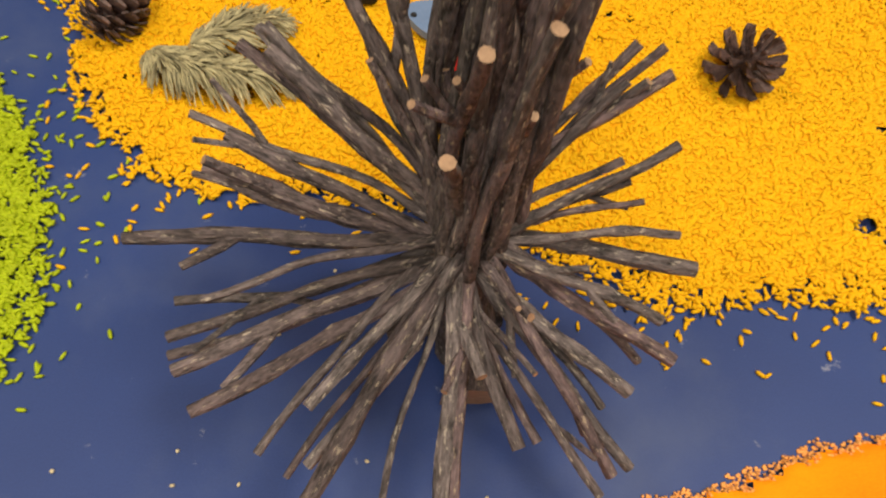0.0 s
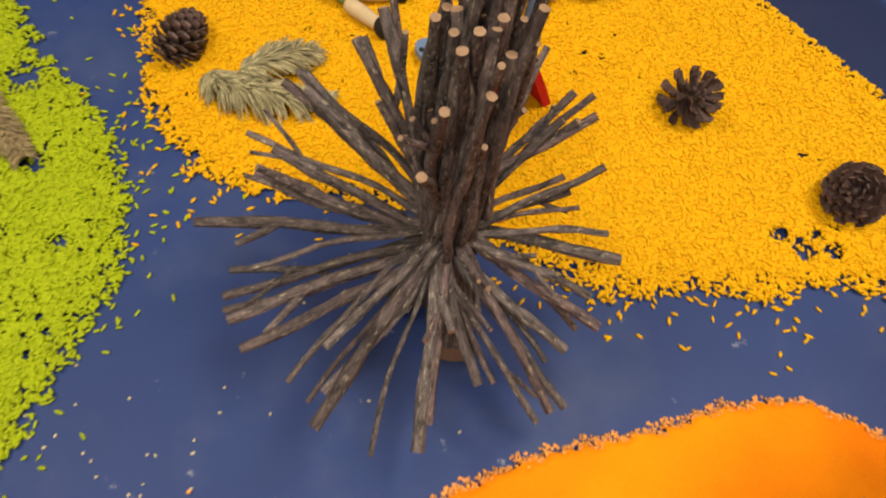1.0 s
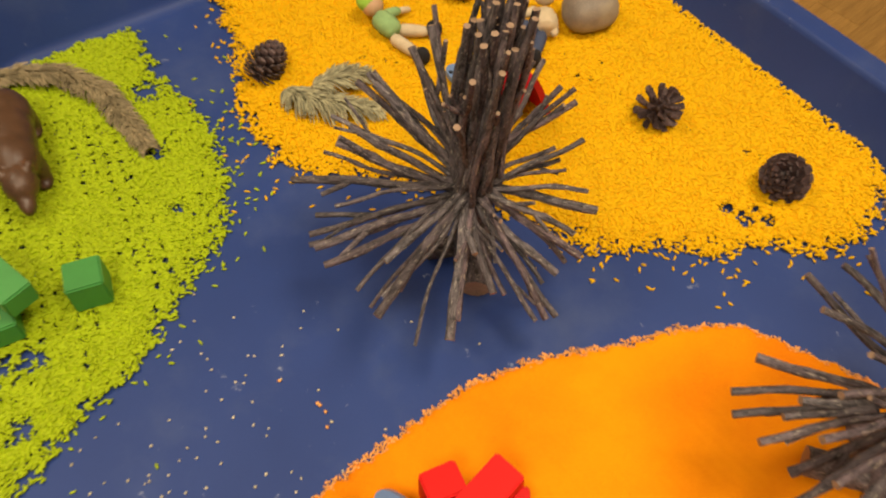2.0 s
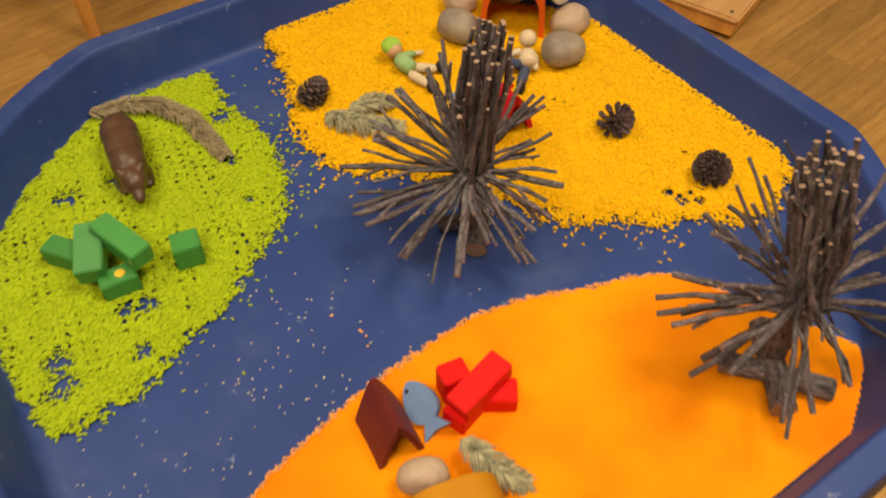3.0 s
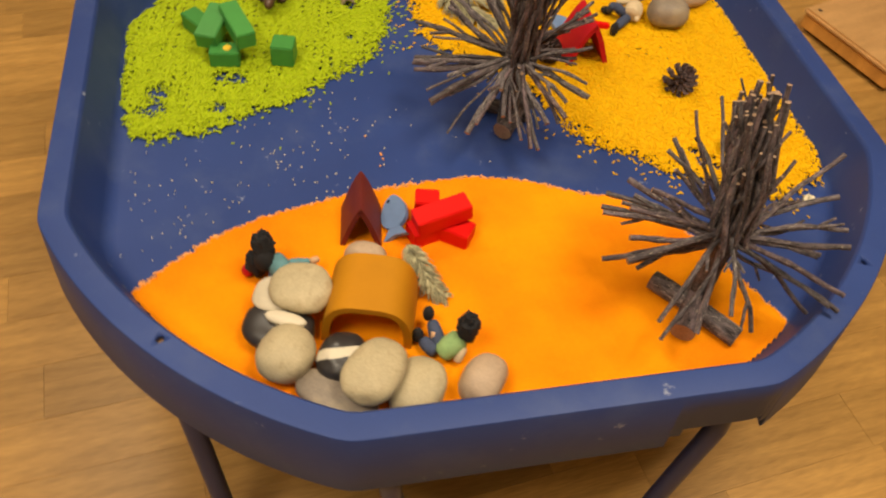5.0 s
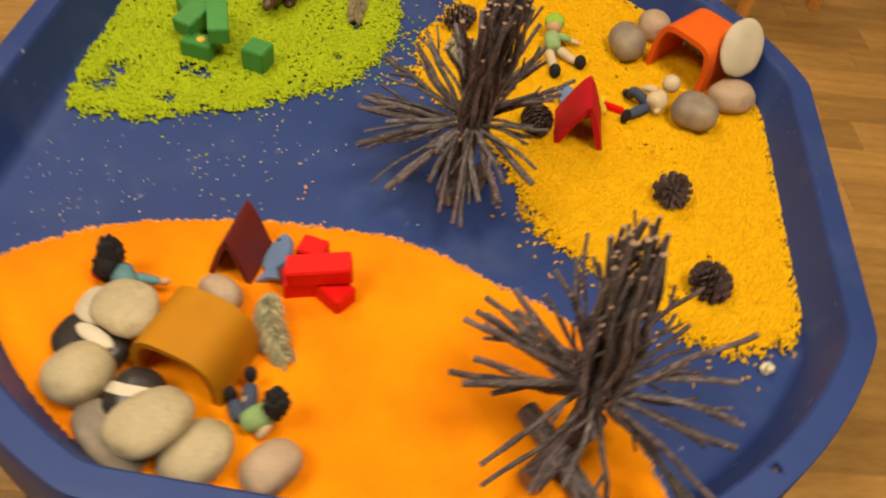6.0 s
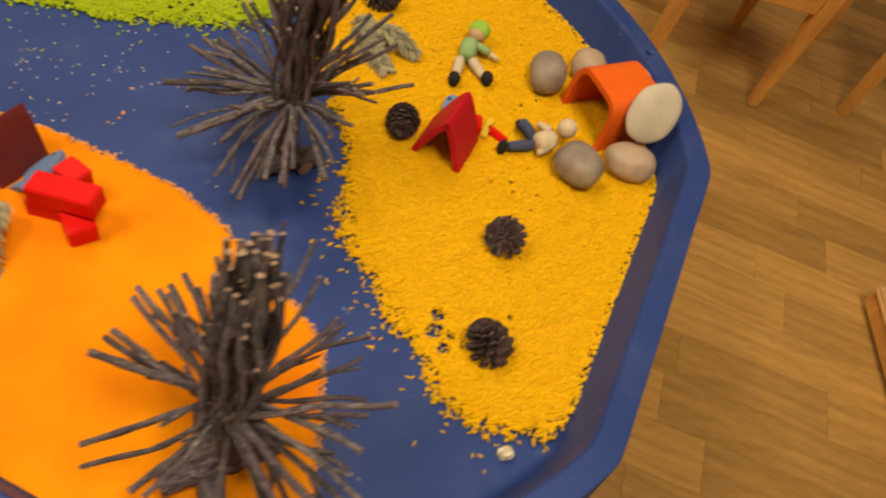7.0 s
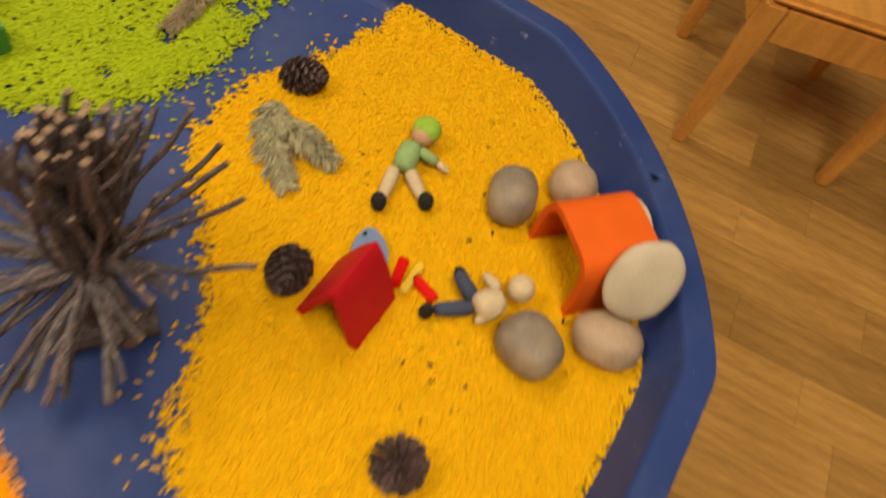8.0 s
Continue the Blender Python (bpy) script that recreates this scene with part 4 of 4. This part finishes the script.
# ---- toy bear ----
def bear():
    bm = bmesh.new()
    for c, r, turn in (((0.0, 0, 0.036), (0.062, 0.027, 0.025), 0), ((-0.034, 0, 0.034), (0.036, 0.0285, 0.026), 0), ((0.030, 0, 0.035), (0.034, 0.026, 0.025), 0), ((0.064, 0, 0.034), (0.022, 0.019, 0.018), 8),
                       ((0.084, 0, 0.026), (0.015, 0.0095, 0.009), 20), ((0.058, 0.015, 0.048), (0.006, 0.0055, 0.006), 0), ((0.058, -0.015, 0.048), (0.006, 0.0055, 0.006), 0), ((-0.070, 0, 0.036), (0.007, 0.006, 0.006), 0)):
        ball(bm, pose(*c, 0, turn, 0) @ Matrix.Diagonal((*r, 1)), 20, 14)
    for lx, ly in ((0.034, 0.017), (0.034, -0.017), (-0.042, 0.018), (-0.042, -0.018)):
        ball(bm, pose(lx, ly, 0.016) @ Matrix.Diagonal((0.013, 0.0105, 0.020, 1)), 14, 10)
        ball(bm, pose(lx + 0.006, ly, 0.005) @ Matrix.Diagonal((0.015, 0.010, 0.006, 1)), 14, 10)
    ob = thing("toy_bear", "dark brown moulded plastic toy bear on green rice", "toy bear", pose(-0.375, 0.045, 0.006, 0, 0, -54) @ Matrix.Diagonal((0.92, 0.84, 0.9, 1)), "", bm, BEAR)
    rm = ob.modifiers.new("merge", "REMESH")
    rm.mode, rm.voxel_size, rm.use_smooth_shade = "VOXEL", 0.0022, True
    sm = ob.modifiers.new("soften", "SMOOTH")
    sm.factor, sm.iterations = 0.5, 6


bear()


# ---- dry fronds ----
def frond(points, hair, count, label, seed, droop=0.5, mat=FERN):
    rng = random.Random(seed)
    ob = thing("dried_frond", label, "dried plant", None, "dried fronds")
    pts = [Vector(p) for p in points]

    def along(t):
        s = t * (len(pts) - 1)
        i = min(int(s), len(pts) - 2)
        return pts[i].lerp(pts[i + 1], s - i), (pts[i + 1] - pts[i]).normalized()

    bm = bmesh.new()
    tube(bm, [along(i / 12)[0] for i in range(13)], [0.0022 - 0.0008 * i / 12 for i in range(13)], 6)
    part("stalk", bm, STRAW, ob)
    bm = bmesh.new()
    for _ in range(count):
        t = rng.random()
        p, d = along(t)
        out = Vector((-d.y, d.x, 0)).normalized()
        fan = rng.uniform(0.12, math.pi - 0.12)
        v = (d * rng.uniform(0.25, 0.6) + out * math.cos(fan) + Vector((0, 0, 0.75 * math.sin(fan)))).normalized()
        ln = hair * rng.uniform(0.75, 1.1) * (0.5 + 0.5 * math.sin(math.pi * min(1, 0.15 + 0.8 * t)))
        u = v.cross(Vector((0, 0, 1))).normalized() * 0.00095
        rows = []
        for k in range(6):
            f = k / 5
            c = p + v * ln * f - Vector((0, 0, droop * ln * 0.55 * f * f)) + d * ln * 0.18 * f * f
            c.z = max(c.z, 0.0075)
            w = (1.0, 1.15, 1.1, 0.95, 0.7, 0.3)[k]
            rows.append([bm.verts.new(c - u * w), bm.verts.new(c + Vector((0, 0, 0.0007 * w))), bm.verts.new(c + u * w)])
        for r0, r1 in zip(rows, rows[1:]):
            for k in range(2):
                bm.faces.new((r0[k], r0[k + 1], r1[k + 1], r1[k]))
            bm.faces.new((r0[2], r0[0], r1[0], r1[2]))
    tagged(part("needles", bm, mat, ob), kind="stuff")


frond([(-0.156, 0.181, 0.014), (-0.142, 0.173, 0.019), (-0.118, 0.167, 0.022), (-0.088, 0.166, 0.021), (-0.054, 0.174, 0.014)], 0.024, 700, "thick dry grey green feathery frond lying in yellow rice", 1, 1.0)
frond([(-0.124, 0.177, 0.028), (-0.110, 0.184, 0.033), (-0.096, 0.200, 0.030), (-0.078, 0.222, 0.016)], 0.021, 460, "short curled dry grey green frond lying in yellow rice", 2, 0.9)
frond([(-0.468, 0.122, 0.016), (-0.43, 0.146, 0.020), (-0.385, 0.154, 0.020), (-0.335, 0.140, 0.018), (-0.295, 0.108, 0.015), (-0.262, 0.080, 0.012)], 0.019, 1500, "long curved dry brown frond lying on green rice", 3, 0.9, FERN_BROWN)
frond([(0.100, -0.262, 0.030), (0.114, -0.270, 0.034), (0.130, -0.279, 0.031), (0.146, -0.284, 0.022), (0.166, -0.282, 0.011)], 0.019, 420, "dry grey green frond lying on orange sand", 4, 1.0)


# ---- speck ----
def lump():
    bm = bmesh.new()
    bmesh.ops.create_icosphere(bm, subdivisions=3, radius=0.007)
    for v in bm.verts:
        v.co *= 1 + 0.5 * noise.noise(v.co * 260)
    thing("crumb_lump", "small pale crumbly lump on the blue tray", "crumb", pose(0.448, 0.133, 0.005), "", bm, CRUMB)


lump()


# ---- chairs ----
def chair(ax, ay, turn, label):
    """A low wooden chair; its first leg stands at ax, ay and its front runs along turn."""
    w, d, h, s = 0.275, 0.275, 0.315, 0.034
    ob = thing("chair", label, "chair", pose(ax, ay, FLOOR_Z, 0, 0, turn), "wooden chairs")
    for lx, ly in ((0, 0), (w, 0), (0, d), (w, d)):
        bm = bmesh.new()
        box(bm, s, s, h, pose(lx, ly, h / 2), 0.004)
        for v in bm.verts:
            if v.co.z < h / 2:
                v.co.x, v.co.y = lx + 0.66 * (v.co.x - lx), ly + 0.66 * (v.co.y - ly)
        part("leg", bm, FURNITURE, ob)
    for lx, ly, sx, sy in ((w / 2, -0.004, w - s - 0.002, 0.022), (w / 2, d + 0.004, w - s - 0.002, 0.022), (-0.004, d / 2, 0.022, d - s - 0.002), (w + 0.004, d / 2, 0.022, d - s - 0.002)):
        bm = bmesh.new()
        box(bm, sx, sy, 0.062, pose(lx, ly, h - 0.033), 0.002)
        part("apron", bm, FURNITURE, ob)
    bm = bmesh.new()
    box(bm, w + 0.036, d + 0.036, 0.018, pose(w / 2, d / 2, h + 0.0095), 0.008)
    part("seat", bm, FURNITURE, ob)
    for lx in (0, w):
        bm = bmesh.new()
        box(bm, s * 0.8, s * 0.7, 0.26, pose(lx, d + 0.005, h + 0.0185 + 0.13), 0.004)
        part("back_post", bm, FURNITURE, ob)
    bm = bmesh.new()
    box(bm, w - 0.03, 0.016, 0.09, pose(w / 2, d + 0.005, h + 0.22), 0.006)
    part("backrest", bm, FURNITURE, ob)


CH = "low honey coloured wooden chair on the oak floor"
chair(-0.352, 0.92, 65, CH)
chair(-0.18, 1.405, 65, CH)
chair(-0.895, 0.735, 63, CH)


def lace():
    """A scalloped lace mat hanging over the corner of a chair's seat."""
    bm = bmesh.new()
    n, rings = 72, []
    for k, (r, z) in enumerate(((0.004, 0.0016), (0.03, 0.0018), (0.05, 0.0016), (0.062, 0.0018), (0.070, 0.0014))):
        ring = []
        for i in range(n):
            a = 2 * math.pi * i / n
            q = r * (1 + (0.06 if k == 4 else 0.0) * abs(math.sin(9 * a)))
            ring.append(bm.verts.new((q * math.cos(a), q * math.sin(a), z + 0.0006 * math.sin(18 * a) * (k > 1))))
        rings.append(ring)
    for k, (r0, r1) in enumerate(zip(rings, rings[1:])):
        for i in range(n):
            if k in (2, 3) and i % 4 == 1 + (k == 3):
                continue
            bm.faces.new((r0[i], r0[(i + 1) % n], r1[(i + 1) % n], r1[i]))
    bm.faces.new(rings[0])
    ob = thing("lace_mat", "small white lace mat on a wooden chair seat", "mat", pose(-0.307, 1.158, FLOOR_Z + 0.3345), "", bm, LACE)
    so = ob.modifiers.new("thick", "SOLIDIFY")
    so.thickness = 0.0012


lace()


# ---- low crate ----
def crate():
    """A low plywood crate; its near corner stands at the origin and its front runs along x."""
    w, d, h, lift, th = 0.255, 0.300, 0.048, 0.012, 0.014
    ob = thing("wooden_crate", "low pale plywood crate standing on the oak floor", "crate", pose(0.270, 1.085, FLOOR_Z, 0, 0, -26))
    for name, sx, sy, px, py in (("front_panel", w, th, w / 2, th / 2), ("back_panel", w, th, w / 2, d - th / 2),
                                 ("side_panel", th, d - 2 * th - 0.002, th / 2, d / 2), ("side_panel", th, d - 2 * th - 0.002, w - th / 2, d / 2)):
        bm = bmesh.new()
        box(bm, sx, sy, h - th - 0.001, pose(px, py, lift + (h - th - 0.001) / 2), 0.003)
        part(name, bm, FURNITURE, ob)
    bm = bmesh.new()
    box(bm, w + 0.010, d + 0.010, th, pose(w / 2, d / 2, lift + h - th / 2), 0.005)
    lid = part("lid", bm, PLYWOOD, ob, "pale plywood lid with dark screw heads")
    for sx, sy in ((0.020, 0.020), (w - 0.020, 0.020), (0.020, d - 0.020), (w - 0.020, d - 0.020)):
        bm = bmesh.new()
        bmesh.ops.create_cone(bm, cap_ends=True, segments=14, radius1=0.0048, radius2=0.0042, depth=0.0016, matrix=pose(sx, sy, lift + h + 0.0004))
        part("screw", bm, STEEL_DARK, lid, "dark screw head")
    for sx, sy in ((0.030, 0.032), (w - 0.030, 0.032), (0.030, d - 0.032), (w - 0.030, d - 0.032)):
        bm = bmesh.new()
        box(bm, 0.030, 0.030, lift, pose(sx, sy, lift / 2), 0.002)
        part("foot", bm, STEEL_DARK, ob, "dark plastic foot")


crate()


# ---- floor strips ----
def planks():
    width, dz = 0.09, 0.006
    meshes = []
    for ln in (0.27, 0.36, 0.45):
        bm = bmesh.new()
        box(bm, ln - 0.0003, width - 0.0003, dz, None, 0.0004)
        meshes.append((ln, finish(bm, "plank", PLANK, False)))
    rng = random.Random(4)
    turn = Matrix.Rotation(radians(52), 4, "Z")
    count = 0
    for row in range(-17, 20):
        u = -1.62 + rng.uniform(-0.2, 0.1)
        while u < 1.75 and count < 330:
            ln, me = meshes[rng.randrange(3)]
            c = turn @ Vector((u + ln / 2 + 0.2, row * width, 0))
            u += ln
            if math.hypot(c.x + 0.05, c.y - 0.35) > 1.55:
                continue
            if (abs(c.x) < 0.2 and abs(c.y) < 0.2):
                continue
            ob = new("plank", me)
            ob.parent = floor
            ob.matrix_basis = Matrix.Translation((c.x, c.y, FLOOR_Z - 0.003)) @ turn @ Matrix.Rotation(math.pi * rng.randrange(2), 4, "Z")
            count += 1


planks()


def far_strips():
    """The same strips over the rest of the room, joined."""
    bm = bmesh.new()
    rng = random.Random(8)
    turn = Matrix.Rotation(radians(52), 4, "Z")
    for row in range(-48, 49):
        u = -4.4 + rng.uniform(-0.2, 0.1)
        while u < 4.4:
            ln = rng.choice((0.27, 0.36, 0.45))
            c = turn @ Vector((u + ln / 2 + 0.2, row * 0.09, 0))
            u += ln
            if abs(c.x) < ROOM - 0.3 and abs(c.y) < ROOM - 0.3 and math.hypot(c.x + 0.05, c.y - 0.35) > 1.56:
                r = bmesh.ops.create_cube(bm, size=1.0, matrix=Matrix.Translation((c.x, c.y, FLOOR_Z - 0.0035)) @ turn @ Matrix.Diagonal((ln - 0.0004, 0.0896, 0.005, 1)))
    ob = part("far_strips", bm, PLANK_FAR, floor, smooth=False)
    tagged(ob, kind="stuff")


far_strips()
